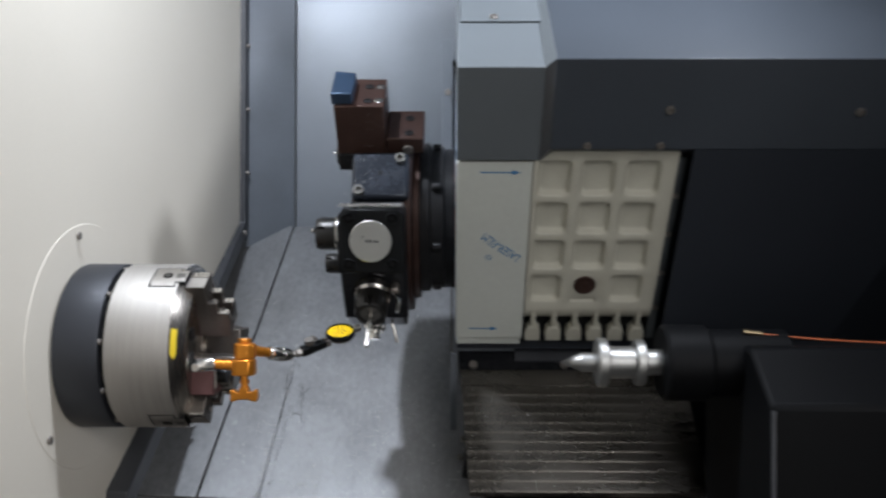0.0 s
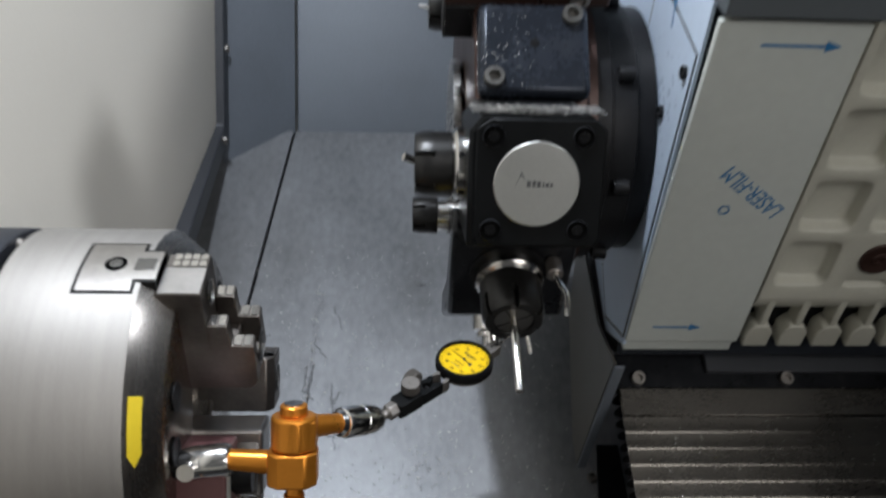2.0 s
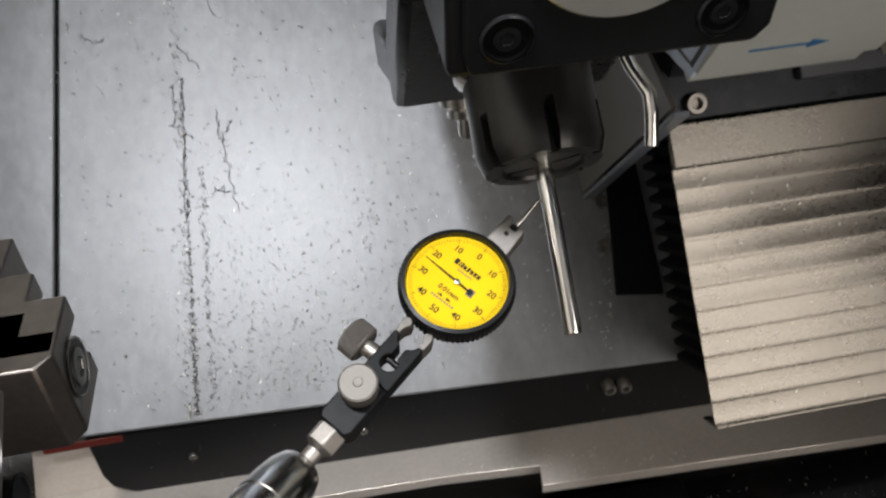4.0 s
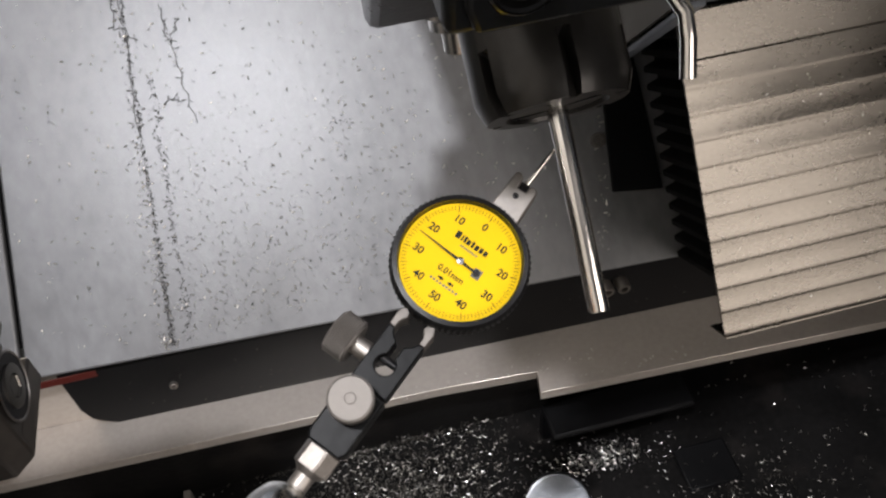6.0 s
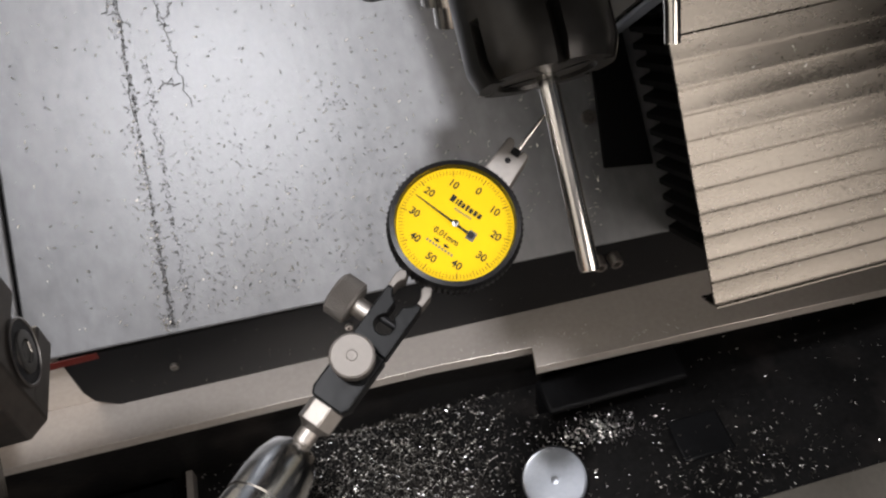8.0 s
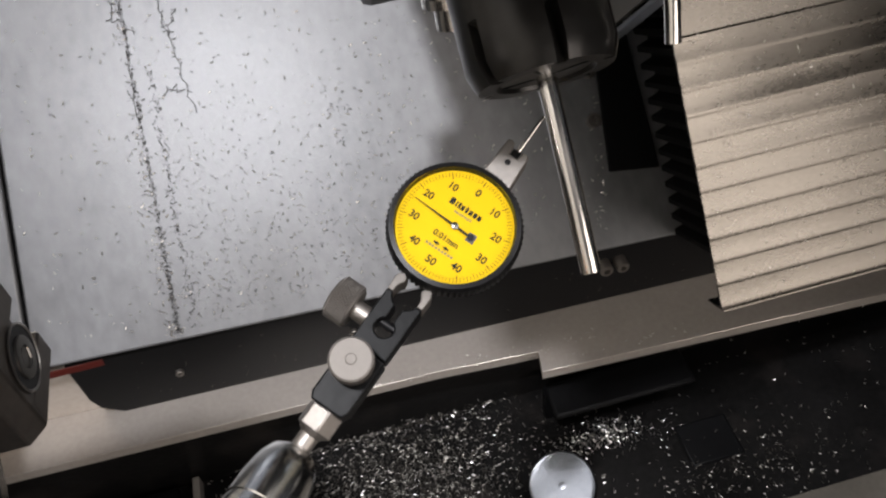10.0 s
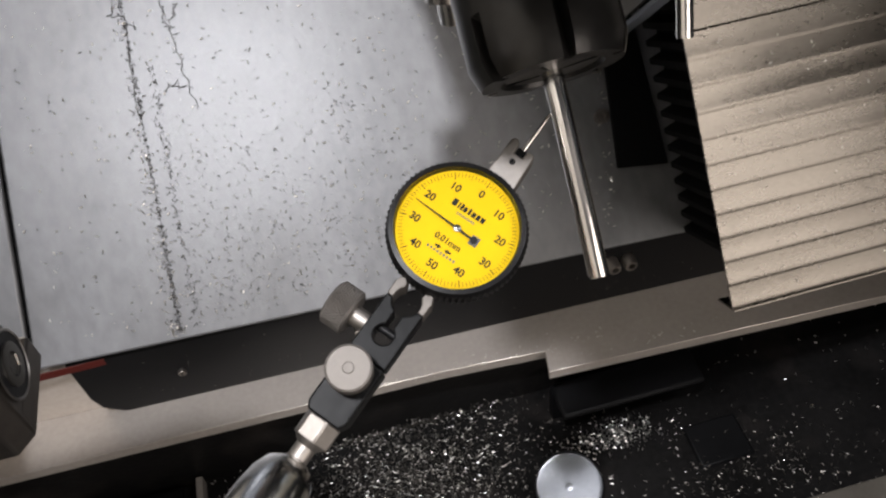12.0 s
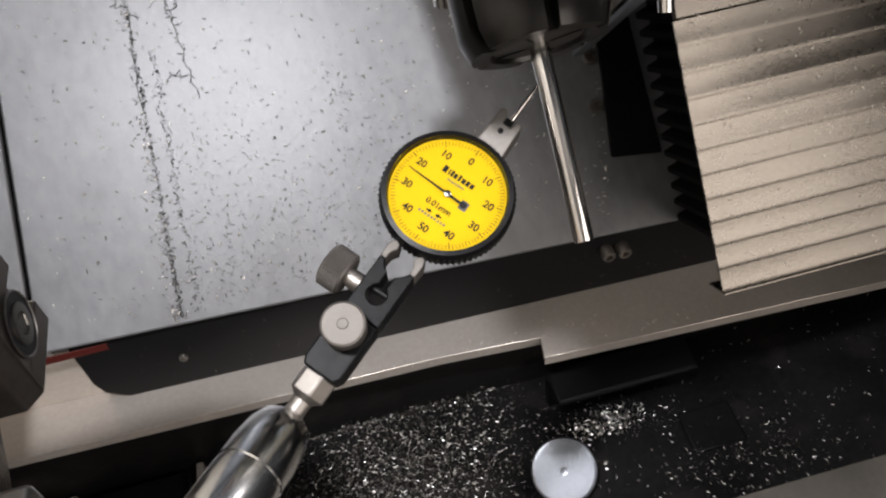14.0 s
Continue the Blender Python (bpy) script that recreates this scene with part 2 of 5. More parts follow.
def lathe(bm, profile, m, seg=40, close=True):
    """Turns a profile of (radius, height) about the z axis of m."""
    rings = []
    for r, h in profile:
        if r <= 1e-6:
            rings.append([bm.verts.new(m @ Vector((0, 0, h)))])
        else:
            rings.append([bm.verts.new(m @ Vector((r * math.cos(2 * math.pi * i / seg), r * math.sin(2 * math.pi * i / seg), h))) for i in range(seg)])
    for a, b in zip(rings, rings[1:]):
        for i in range(seg):
            j = (i + 1) % seg
            if len(a) == 1 and len(b) > 1:
                bm.faces.new((a[0], b[i], b[j]))
            elif len(b) == 1 and len(a) > 1:
                bm.faces.new((a[i], a[j], b[0]))
            elif len(a) > 1:
                bm.faces.new((a[i], a[j], b[j], b[i]))
    if close:
        for ring in (rings[0], rings[-1]):
            if len(ring) > 2:
                bm.faces.new(ring)
    return bm


def rod_between(bm, p, q, r, seg=24, r2=None, chamfer=0.0):
    p, q = Vector(p), Vector(q)
    d = q - p
    m = frame_of(p, (1, 0, 0) if abs(d.normalized().x) < 0.9 else (0, 1, 0), d)
    h = d.length
    r2 = r if r2 is None else r2
    c = chamfer
    prof = [(r - c, 0), (r, c), (r2, h - c), (r2 - c, h)] if c else [(r, 0), (r2, h)]
    return lathe(bm, prof, m, seg)


def prism(bm, poly, h0, h1, m=None):
    """Extrudes a flat outline (x, y) from z=h0 to z=h1 in the frame m."""
    m = m or Matrix.Identity(4)
    a = [bm.verts.new(m @ Vector((x, y, h0))) for x, y in poly]
    b = [bm.verts.new(m @ Vector((x, y, h1))) for x, y in poly]
    n = len(poly)
    bm.faces.new(a[::-1])
    bm.faces.new(b)
    for i in range(n):
        bm.faces.new((a[i], a[(i + 1) % n], b[(i + 1) % n], b[i]))
    return bm


YZ = Matrix(((0, 0, 1, 0), (1, 0, 0, 0), (0, 1, 0, 0), (0, 0, 0, 1)))   # outline in (y, z), extruded along x


def slab(bm, corners, thick):
    """A plate with the given four (or more) world corners as its top and its thickness below, along -normal."""
    c = [Vector(p) for p in corners]
    nrm = (c[1] - c[0]).cross(c[2] - c[0]).normalized()
    a = [bm.verts.new(p) for p in c]
    b = [bm.verts.new(p - nrm * thick) for p in c]
    n = len(c)
    bm.faces.new(a)
    bm.faces.new(b[::-1])
    for i in range(n):
        bm.faces.new((a[i], b[i], b[(i + 1) % n], a[(i + 1) % n]))
    return bm


def tube(bm, pts, r, seg=12):
    """A round tube through points."""
    pts = [Vector(p) for p in pts]
    rings = []
    side = None
    for i, p in enumerate(pts):
        d = (pts[min(i + 1, len(pts) - 1)] - pts[max(i - 1, 0)]).normalized()
        side = d.orthogonal().normalized() if side is None else (side - d * side.dot(d)).normalized()
        up = d.cross(side)
        rings.append([bm.verts.new(p + r * (side * math.cos(2 * math.pi * k / seg) + up * math.sin(2 * math.pi * k / seg))) for k in range(seg)])
    for a, b in zip(rings, rings[1:]):
        for k in range(seg):
            bm.faces.new((a[k], a[(k + 1) % seg], b[(k + 1) % seg], b[k]))
    bm.faces.new(rings[0][::-1])
    bm.faces.new(rings[-1])
    return bm


def socket_screw(bm, m, r=0.004, h=0.004):
    """A socket head cap screw with its hexagon hollow, head up along z of m."""
    lathe(bm, [(r, 0), (r, h * 0.85), (r * 0.9, h), (r * 0.55, h)], m, 20, close=False)
    hexa = [(r * 0.5 * math.cos(k * math.pi / 3), r * 0.5 * math.sin(k * math.pi / 3)) for k in range(6)]
    top = [bm.verts.new(m @ Vector((x * 1.1, y * 1.1, h))) for x, y in hexa]
    low = [bm.verts.new(m @ Vector((x, y, h * 0.35))) for x, y in hexa]
    bm.faces.new(low)
    for k in range(6):
        bm.faces.new((top[k], top[(k + 1) % 6], low[(k + 1) % 6], low[k]))
    return bm


def lettering(text, size, m, mat, name, parent, depth=0.0001, bold=0.0):
    """Raised letters of the built-in font, centred on m, as a part."""
    cu = bpy.data.curves.new("text", "FONT")
    cu.body, cu.size, cu.align_x, cu.align_y, cu.extrude, cu.offset = text, 1.0, "CENTER", "CENTER", depth / size, bold / size
    tmp = new("text", cu)
    me = bpy.data.meshes.new_from_object(tmp.evaluated_get(bpy.context.evaluated_depsgraph_get()))
    bpy.data.objects.remove(tmp)
    o = ORIGIN[parent.name]
    me.transform(Matrix.Translation(-o) @ m @ Matrix.Diagonal((size, size, size, 1)))
    me.materials.clear()
    me.materials.append(mat)
    ob = new(name, me)
    ob.parent = parent
    ORIGIN[ob.name] = o
    return ob


BM = bmesh.new

# ---------- the plan ----------
SLANT = radians(41.9)
DOWN = Vector((0, -math.cos(SLANT), -math.sin(SLANT)))      # down the slanted bed
OUT = Vector((0, -math.sin(SLANT), math.cos(SLANT)))        # away from the bed
AXIS = Vector((0, 1.125, 1.2195))                           # spindle line
TUR = Vector((0, 1.365, 1.401))                             # turret line
WALL = -0.435                                               # headstock wall at its rear edge
NOSE = -0.455                                               # and at the spindle


def lean(bm):
    """The headstock wall stands a little askew to the spindle."""
    for v in bm.verts:
        v.co.x -= 0.020 * (1.845 - v.co.y) / 0.72
    return bm




def bed(x, y):
    """A place on the slanted floor."""
    return Vector((x, y, 0.936 + math.tan(SLANT) * (y - 1.402)))


# ---------- structure ----------
bm = BM()
prism(bm, [(0.25, 0.35), (1.175, 0.35), (1.175, 0.995), (1.845, 1.405), (1.845, 2.35), (0.25, 2.35)], WALL - 0.03, WALL, YZ)
lean(bm)
wall_left = solo("wall_headstock", bm, CREAM, "smooth cream enamelled headstock wall of the machine", "wall", kind="structure")
# thin round cover plate behind the chuck
bm = BM()
lathe(bm, [(0.161, 0), (0.1605, 0.0006), (0.08, 0.0006)], frame_of((WALL, AXIS.y, AXIS.z), (0, 1, 0), (1, 0, 0)), 96)
lean(bm)
spindle_plate = solo("spindle_cover_plate", bm, CREAM, "round cream cover plate screwed to the headstock wall", "cover plate", (NOSE, AXIS.y, AXIS.z))
for k in range(3):
    a = radians(103 + 122 * k)
    bm = BM()
    socket_screw(bm, frame_of((WALL + 0.0012, AXIS.y + 0.148 * math.cos(a), AXIS.z + 0.148 * math.sin(a)), (0, 1, 0), (1, 0, 0)), 0.005, 0.003)
    lean(bm)
    part("screw", bm, NICKEL, spindle_plate)

# dark trim that borders the headstock wall
bm = BM()
prism(bm, [(1.18, 0.985), (1.205, 0.985), (1.868, 1.392), (1.868, 2.35), (1.838, 2.35), (1.838, 1.409), (1.18, 1.008)], WALL - 0.022, WALL + 0.012, YZ)
trim = solo("trim_headstock", bm, TRIM_DARK, "dark bent sheet trim along the headstock wall", "trim", kind="structure", bevel=0.002)
for y, z in ((1.853, 1.52), (1.853, 1.66), (1.853, 1.80), (1.853, 1.94), (1.83, 1.388), (1.62, 1.258), (1.42, 1.135)):
    bm = BM()
    socket_screw(bm, frame_of((WALL + 0.012, y, z), (0, 1, 0), (1, 0, 0)), 0.0055, 0.005)
    part("screw", bm, NICKEL, trim)

# slanted floor: a narrow plate beside the headstock and the wide chute plate
bm = BM()
slab(bm, [bed(-0.530, 1.407), bed(-0.397, 1.403), bed(-0.3345, 1.925), bed(-0.47, 1.925)], 0.006)
solo("floor_side_plate", bm, FLOOR_SHEET, "narrow oily grey sheet of the slanted chute", "floor", kind="structure", bevel=0.0015)
bm = BM()
slab(bm, [bed(-0.3935, 1.403), bed(0.090, 1.388), bed(0.40, 1.60), bed(0.40, 1.925), bed(-0.331, 1.925)], 0.006)
floor = solo("floor", bm, FLOOR_SHEET, "slanted oily grey sheet steel chute floor with stains", "floor", kind="structure", bevel=0.0015)
bm = BM()
slab(bm, [bed(-0.54, 1.42) - OUT * 0.008, bed(0.5, 1.42) - OUT * 0.008, bed(0.5, 1.93) - OUT * 0.008, bed(-0.54, 1.93) - OUT * 0.008], 0.004)
solo("floor_backing", bm, BLACK_SHEET, "black backing under the chute floor seam", "floor", kind="structure")

# corner panel, back wall, right wall, roof
bm = BM()
slab(bm, [(WALL + 0.004, 1.868, 1.34), (-0.333, 1.932, 1.34), (-0.333, 1.932, 2.35), (WALL + 0.004, 1.868, 2.35)], 0.004)
solo("wall_corner", bm, GREY_SHEET, "narrow blue-grey sheet panel in the machine corner", "wall", kind="structure")
bm = BM()
box(bm, -0.329, 1.05, 1.93, 1.95, 1.30, 2.35)
solo("wall_back", bm, GREY_SHEET, "blue-grey sheet metal back wall of the machine", "wall", kind="structure", bevel=0.002)
bm = BM()
box(bm, 0.78, 0.81, 0.46, 1.95, 0.35, 2.35)
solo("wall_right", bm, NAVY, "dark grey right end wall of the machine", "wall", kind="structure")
bm = BM()
box(bm, WALL - 0.03, 0.81, 0.20, 1.95, 2.35, 2.38)
solo("ceiling", bm, GREY_SHEET, "grey sheet metal roof of the machine", "ceiling", kind="structure")

# apron below the floor edge, ledge, tray


def askew(bm):
    """The edge of the chute runs a little askew to the spindle."""
    for v in bm.verts:
        v.co.y -= 0.033 * (v.co.x + 0.39)
    return bm


bm = BM()
prism(bm, [(-0.378, 0.882), (-0.374, 0.868), (-0.358, 0.856), (0.30, 0.856), (0.30, 0.921), (-0.378, 0.928)], -1.4155, -1.4075, Matrix(((1, 0, 0, 0), (0, 0, -1, 0), (0, 1, 0, 0), (0, 0, 0, 1))))
askew(bm)
apron = solo("apron", bm, BLACK_SHEET, "black apron under the chute edge with screws", "apron", kind="structure", bevel=0.002)
bm = BM()
prism(bm, [(-0.60, 1.430), (0.45, 1.392), (0.45, 1.319), (0.114, 1.3345), (-0.0371, 1.3415), (-0.0339, 1.3605), (-0.116, 1.3665), (-0.60, 1.379)], 0.848, 0.858)
solo("ledge", bm, LEDGE_STEEL, "oily bare steel ledge with a notched front edge", "ledge", kind="structure", bevel=0.0004)
bm = BM()
box(bm, -0.60, 0.80, 1.385, 1.395, 0.74, 0.85)
solo("wall_tray_back", bm, TRAY, "dark wet rear wall of the chip tray", "wall", kind="structure")
bm = BM()
box(bm, -0.62, 0.80, 0.50, 1.39, 0.75, 0.76)
solo("floor_tray", bm, TRAY, "black wet chip tray floor under the spindle", "floor", kind="structure")
bm = BM()
box(bm, -0.62, 0.82, 0.42, 0.46, 0.0, 0.95)
solo("wall_front_apron", bm, CREAM, "cream front apron of the machine below the door", "wall", kind="structure")

bm = askew(box(BM(), -0.60, 0.45, 1.4160, 1.4195, 0.8585, 0.920))
solo("wall_apron_back", bm, LEDGE_STEEL, "bare steel plate behind the black apron", "plate", kind="structure")

for nm, b in (("tray_plate", (-0.030, 0.092, 1.328, 1.362, 0.8005, 0.8065)), ("tray_plate", (0.070, 0.116, 1.275, 1.314, 0.7605, 0.764)), ("tray_plate", (-0.424, -0.345, 1.285, 1.380, 0.7605, 0.772))):
    bm = box(BM(), *b)
    solo(nm, bm, BLACK_SHEET, "flat black cover plate in the chip tray", "plate", (b[0], b[2], b[4]), "tray plates", bevel=0.003)
bm = box(BM(), -0.030, 0.092, 1.354, 1.362, 0.7605, 0.8)
solo("plate_riser", bm, BLACK_SHEET, "black riser under the tray cover plate", "bracket", (-0.030, 1.354, 0.7605))
for x in (-0.334, -0.441):
    bm = box(BM(), x, x + 0.006, 1.25, 1.383, 0.7605, 0.774)
    solo("tray_rib", bm, LEDGE_STEEL, "thin bare steel rib in the chip tray", "rib", (x, 1.25, 0.7605), "tray ribs", bevel=0.0008)

bm = box(BM(), -0.60, 0.78, 1.05, 1.197, 0.850, 0.858)
solo("ledge_front", bm, BRACKET, "bare steel ledge along the front of the chip tray", "ledge", kind="structure", bevel=0.0005)
bm = box(BM(), -0.60, 0.78, 1.175, 1.185, 0.7605, 0.8495)
solo("wall_tray_front", bm, TRAY, "dark wet front wall of the chip tray", "wall", kind="structure")

# workshop round the machine
bm = BM()
box(bm, -4, 4, -3.5, 3, -0.05, 0)
solo("floor_workshop", bm, CONCRETE, "plain grey concrete workshop floor", "floor", kind="structure")
for nm, b in (("wall_workshop_south", (-4, 4, -3.6, -3.5, 0, 3.5)), ("wall_workshop_west", (-4.1, -4, -3.5, 3, 0, 3.5)),
              ("wall_workshop_east", (4, 4.1, -3.5, 3, 0, 3.5)), ("wall_workshop_north", (-4, 4, 3, 3.1, 0, 3.5))):
    bm = BM()
    box(bm, *b)
    solo(nm, bm, PLASTER, "plain pale workshop wall", "wall", kind="structure")
bm = BM()
box(bm, -4, 4, -3.5, 3, 3.5, 3.55)
solo("ceiling_workshop", bm, PLASTER, "plain pale workshop ceiling", "ceiling", kind="structure")

# ---------- chuck ----------
SLIM = 0.968                                                # chuck size against a 222 mm body
SPX = lambda x: frame_of((x, AXIS.y, AXIS.z), (0, 1, 0), (1, 0, 0)) @ Matrix.Diagonal((SLIM, SLIM, 1, 1))
chuck = thing("lathe_chuck", (NOSE, AXIS.y, AXIS.z), "bright steel three-jaw power chuck on the headstock wall", "chuck")
bm = lathe(BM(), [(0.0, 0), (0.110, 0), (0.111, 0.002), (0.111, 0.053), (0.110, 0.055), (0.0, 0.055)], SPX(NOSE + 0.001), 96)
adapter = part("adapter_ring", bm, ADAPTER, chuck, "dark gunmetal adapter ring")
bm = lathe(BM(), [(0.1, 0), (0.102, 0.010)], SPX(NOSE + 0.054), 96)
part("groove_ring", bm, BLACK_STEEL, chuck)
bm = lathe(BM(), [(0.0, 0), (0.1095, 0), (0.111, 0.0015), (0.111, 0.078), (0.1105, 0.079), (0, 0.079)], SPX(-0.392), 128)
body = part("chuck_body", bm, CHUCK_STEEL, chuck, "brushed bright steel body")
bm = lathe(BM(), [(0.1085, 0.0789), (0.1105, 0.0791), (0.096, 0.096), (0.095, 0.0965), (0.030, 0.0965), (0.030, 0.080), (0, 0.080)], SPX(-0.392), 128, close=False)
part("front_cone", bm, CONE_STEEL, chuck, "polished steel front cone and face")
FACE = -0.2955
for k in range(10):
    a = radians(100 + 36 * k)
    bm = BM()
    socket_screw(bm, frame_of((NOSE + 0.056, AXIS.y + 0.1010 * math.cos(a), AXIS.z + 0.1010 * math.sin(a)), (0, 1, 0), (1, 0, 0)), 0.0038, 0.003)
    part("screw", bm, NICKEL, adapter)

# front door of the machine, slid open to the right
bm = BM()
box(bm, 0.82, 1.42, 0.36, 0.40, 0.35, 2.35)
solo("door_front", bm, CREAM, "cream sliding machine door standing open", "door", kind="structure", bevel=0.003)
bm = box(BM(), -0.410, -0.350, 1.4062, 1.4072, 0.9195, 0.9270)
solo("red_block", bm, RED_PAINT, "small red painted block under the chute edge", "block", (-0.37, 1.4067, 0.9195), bevel=0.001)
JAW_ANGLES = (120, 240, 0)


def rim_block(bm, x0, x1, w, r, m, n=16):
    """A block between -w and w whose outer face follows the chuck's rim."""
    lo, hi = [], []
    for i in range(n + 1):
        y = -w + 2 * w * i / n
        z = math.sqrt(r * r - y * y)
        lo.append([bm.verts.new(m @ Vector((x, y, 0.045))) for x in (x0, x1)])
        hi.append([bm.verts.new(m @ Vector((x, y, z))) for x in (x0, x1)])
    for i in range(n):
        bm.faces.new((hi[i][0], hi[i][1], hi[i + 1][1], hi[i + 1][0]))
        bm.faces.new((lo[i][0], lo[i + 1][0], lo[i + 1][1], lo[i][1]))
        for k in (0, 1):
            bm.faces.new((lo[i][k], hi[i][k], hi[i + 1][k], lo[i + 1][k]))
    for i in (0, n):
        bm.faces.new((lo[i][0], lo[i][1], hi[i][1], hi[i][0]))
    return bm


def jaw(angle):
    a = radians(angle)
    rad = Vector((0, math.cos(a), math.sin(a)))
    tan = Vector((0, -math.sin(a), math.cos(a)))
    m = Matrix((Vector((1, 0, 0)), tan, rad)).transposed().to_4x4()
    m.translation = Vector((FACE, AXIS.y, AXIS.z))
    m = m @ Matrix.Diagonal((1, SLIM, SLIM, 1))
    # base jaw with its T key, flush with the rim of the body
    bm = BM()
    for w, x0, x1 in ((0.0130, -0.0225, -0.0100), (0.0215, -0.052, -0.0225)):
        rim_block(bm, x0, x1, w, 0.1116, m)
    gap = BM()
    for w, x0, x1 in ((0.0150, -0.0225, -0.0100), (0.0235, -0.0540, -0.0205)):
        rim_block(gap, x0, x1, w, 0.1113, m)
    part("slot_gap", gap, BLACK_PLASTIC, chuck, "dark gap round the jaw slot")
    base = part("base_jaw", bm, KEY_STEEL, chuck, "ground steel base jaw")
    ms = m @ Matrix.Translation((-0.0345, 0, 0.1112))
    # black disc in place of the shade down the screw bore
    bm = lathe(BM(), [(0.0062, 0.0002), (0.0062, 0.0007), (0.0, 0.0007)], ms, 24)
    part("screw_bore_shade", bm, BORE_SHADE, base)
    part("screw", socket_screw(BM(), ms @ Matrix.Translation((0, 0, 0.0006)), 0.0036, 0.0006), GREY_STEEL, base)
    bm = box(BM(), -0.0240, -0.0122, -0.0060, 0.0060, 0.110, 0.1118, m)
    part("key_slot", bm, GREY_STEEL, base, bevel=0.002)
    # stepped top jaw
    outline = [(-0.0100, 0.1045), (0.0145, 0.1045), (0.015, 0.058), (0.0285, 0.058), (0.029, 0.046), (0.0400, 0.046), (0.0405, 0.034), (0.036, 0.028), (-0.0100, 0.028)]
    cheek = [(0.0148, 0.080), (0.0265, 0.080), (0.027, 0.064), (0.040, 0.064), (0.0405, 0.035), (0.0148, 0.035)]
    mo = m @ Matrix(((1, 0, 0, 0), (0, 0, -1, 0), (0, 1, 0, 0), (0, 0, 0, 1)))
    bm = prism(BM(), outline, -0.019, 0.019, mo)
    prism(bm, cheek, -0.019, -0.0085, mo)
    prism(bm, cheek, 0.0085, 0.019, mo)
    top = part("top_jaw", bm, JAW_STEEL, chuck, "stepped dark steel hard jaw", bevel=0.0008)
    # bright gripping teeth on each step, beside a plain ground strip
    for x0, x1, r0, cols, spans in ((-0.0060, 0.0140, 0.1045, 4, ((-0.0182, -0.0130), (-0.0118, -0.0066))),
                                    (0.0158, 0.0260, 0.080, 2, ((-0.0182, -0.0095), (0.0095, 0.0180))),
                                    (0.0282, 0.0394, 0.064, 2, ((-0.0182, -0.0095), (0.0095, 0.0180)))):
        bm = BM()
        step = (x1 - x0) / cols
        for c in range(cols):
            for y0, y1 in spans:
                box(bm, x0 + c * step + 0.0005, x0 + (c + 1) * step - 0.0006, y0, y1, r0 - 0.0005, r0 + 0.0009, m)
        part("gripping_teeth", bm, BRIGHT, top)
    part("ground_strip", box(BM(), -0.0092, 0.0140, -0.0052, 0.0184, 0.104, 0.1050, m), KEY_STEEL, top)
    for x, r, rb in ((0.0151, 0.091, 0.0080), (0.0406, 0.047, 0.0110)):
        mb_ = m @ Matrix.Translation((x, 0, r)) @ pose(0, 0, 0, 0, 90, 0)
        bm = lathe(BM(), [(rb, 0.0004), (rb * 0.94, 0.0007), (rb * 0.90, 0.0002)], mb_, 32, close=False)
        part("bore_rim", bm, KEY_STEEL, top)
        # flat dark disc paints the shaded inside of the bolt bore
        bm = lathe(BM(), [(rb * 0.91, 0.0002), (rb * 0.91, 0.0003), (0, 0.0003)], mb_, 32)
        part("bolt_bore_shade", bm, BLACK_STEEL, top)
        bm = socket_screw(BM(), mb_ @ Matrix.Translation((0, 0, 0.0002)), rb * 0.62, 0.0008)
        part("bolt", bm, GREY_STEEL, top)


for ang in JAW_ANGLES:
    jaw(ang)
for ang in (163, 187, 283, 307, 55, 79):
    a = radians(ang)
    mm = frame_of((FACE + 0.0016, AXIS.y + 0.074 * math.cos(a), AXIS.z + 0.074 * math.sin(a)), (0, 1, 0), (1, 0, 0))
    bm = lathe(BM(), [(0.0085, 0), (0.0085, 0.0006), (0.007, 0.0006), (0.0065, -0.001), (0, -0.001)], mm, 24)
    part("bolt_recess", bm, BLACK_STEEL, body)
# yellow arrow sticker on the front cone
bm = BM()
cone = lambda s, ang: Vector((-0.3135 + 0.0172 * s, AXIS.y + (0.1073 - 0.0142 * s) * math.cos(radians(ang)), AXIS.z + (0.1073 - 0.0142 * s) * math.sin(radians(ang))))
ring = [(0.15, 163), (0.50, 163), (0.50, 167), (0.50, 171), (0.50, 174), (0.50, 177), (0.50, 180), (0.32, 184), (0.15, 180), (0.15, 177), (0.15, 174), (0.15, 171), (0.15, 167)]
vs = [bm.verts.new(cone(*p) + Vector((0.6, math.cos(radians(p[1])) * 0.8, math.sin(radians(p[1])) * 0.8)) * 0.0006) for p in ring]
for i in range(5):
    bm.faces.new((vs[1 + i], vs[2 + i], vs[(12 - i) if i else 12], vs[0 if i == 0 else 13 - i]))
bm.faces.new((vs[6], vs[7], vs[8]))
part("sticker", bm, YELLOW_TAPE, chuck, "yellow arrow sticker on the chuck rim")

# ---------- turret ----------
def station(alpha):
    """Frame of a turret station: x along the spindle, z outward, y round the turret upward."""
    a = radians(alpha)
    m = Matrix((Vector((1, 0, 0)), Vector((0, math.sin(a), math.cos(a))), Vector((0, -math.cos(a), math.sin(a))))).transposed().to_4x4()
    m.translation = TUR
    return m


def at_x(x, y, z):
    return frame_of((x, y, z), (0, 1, 0), (1, 0, 0))


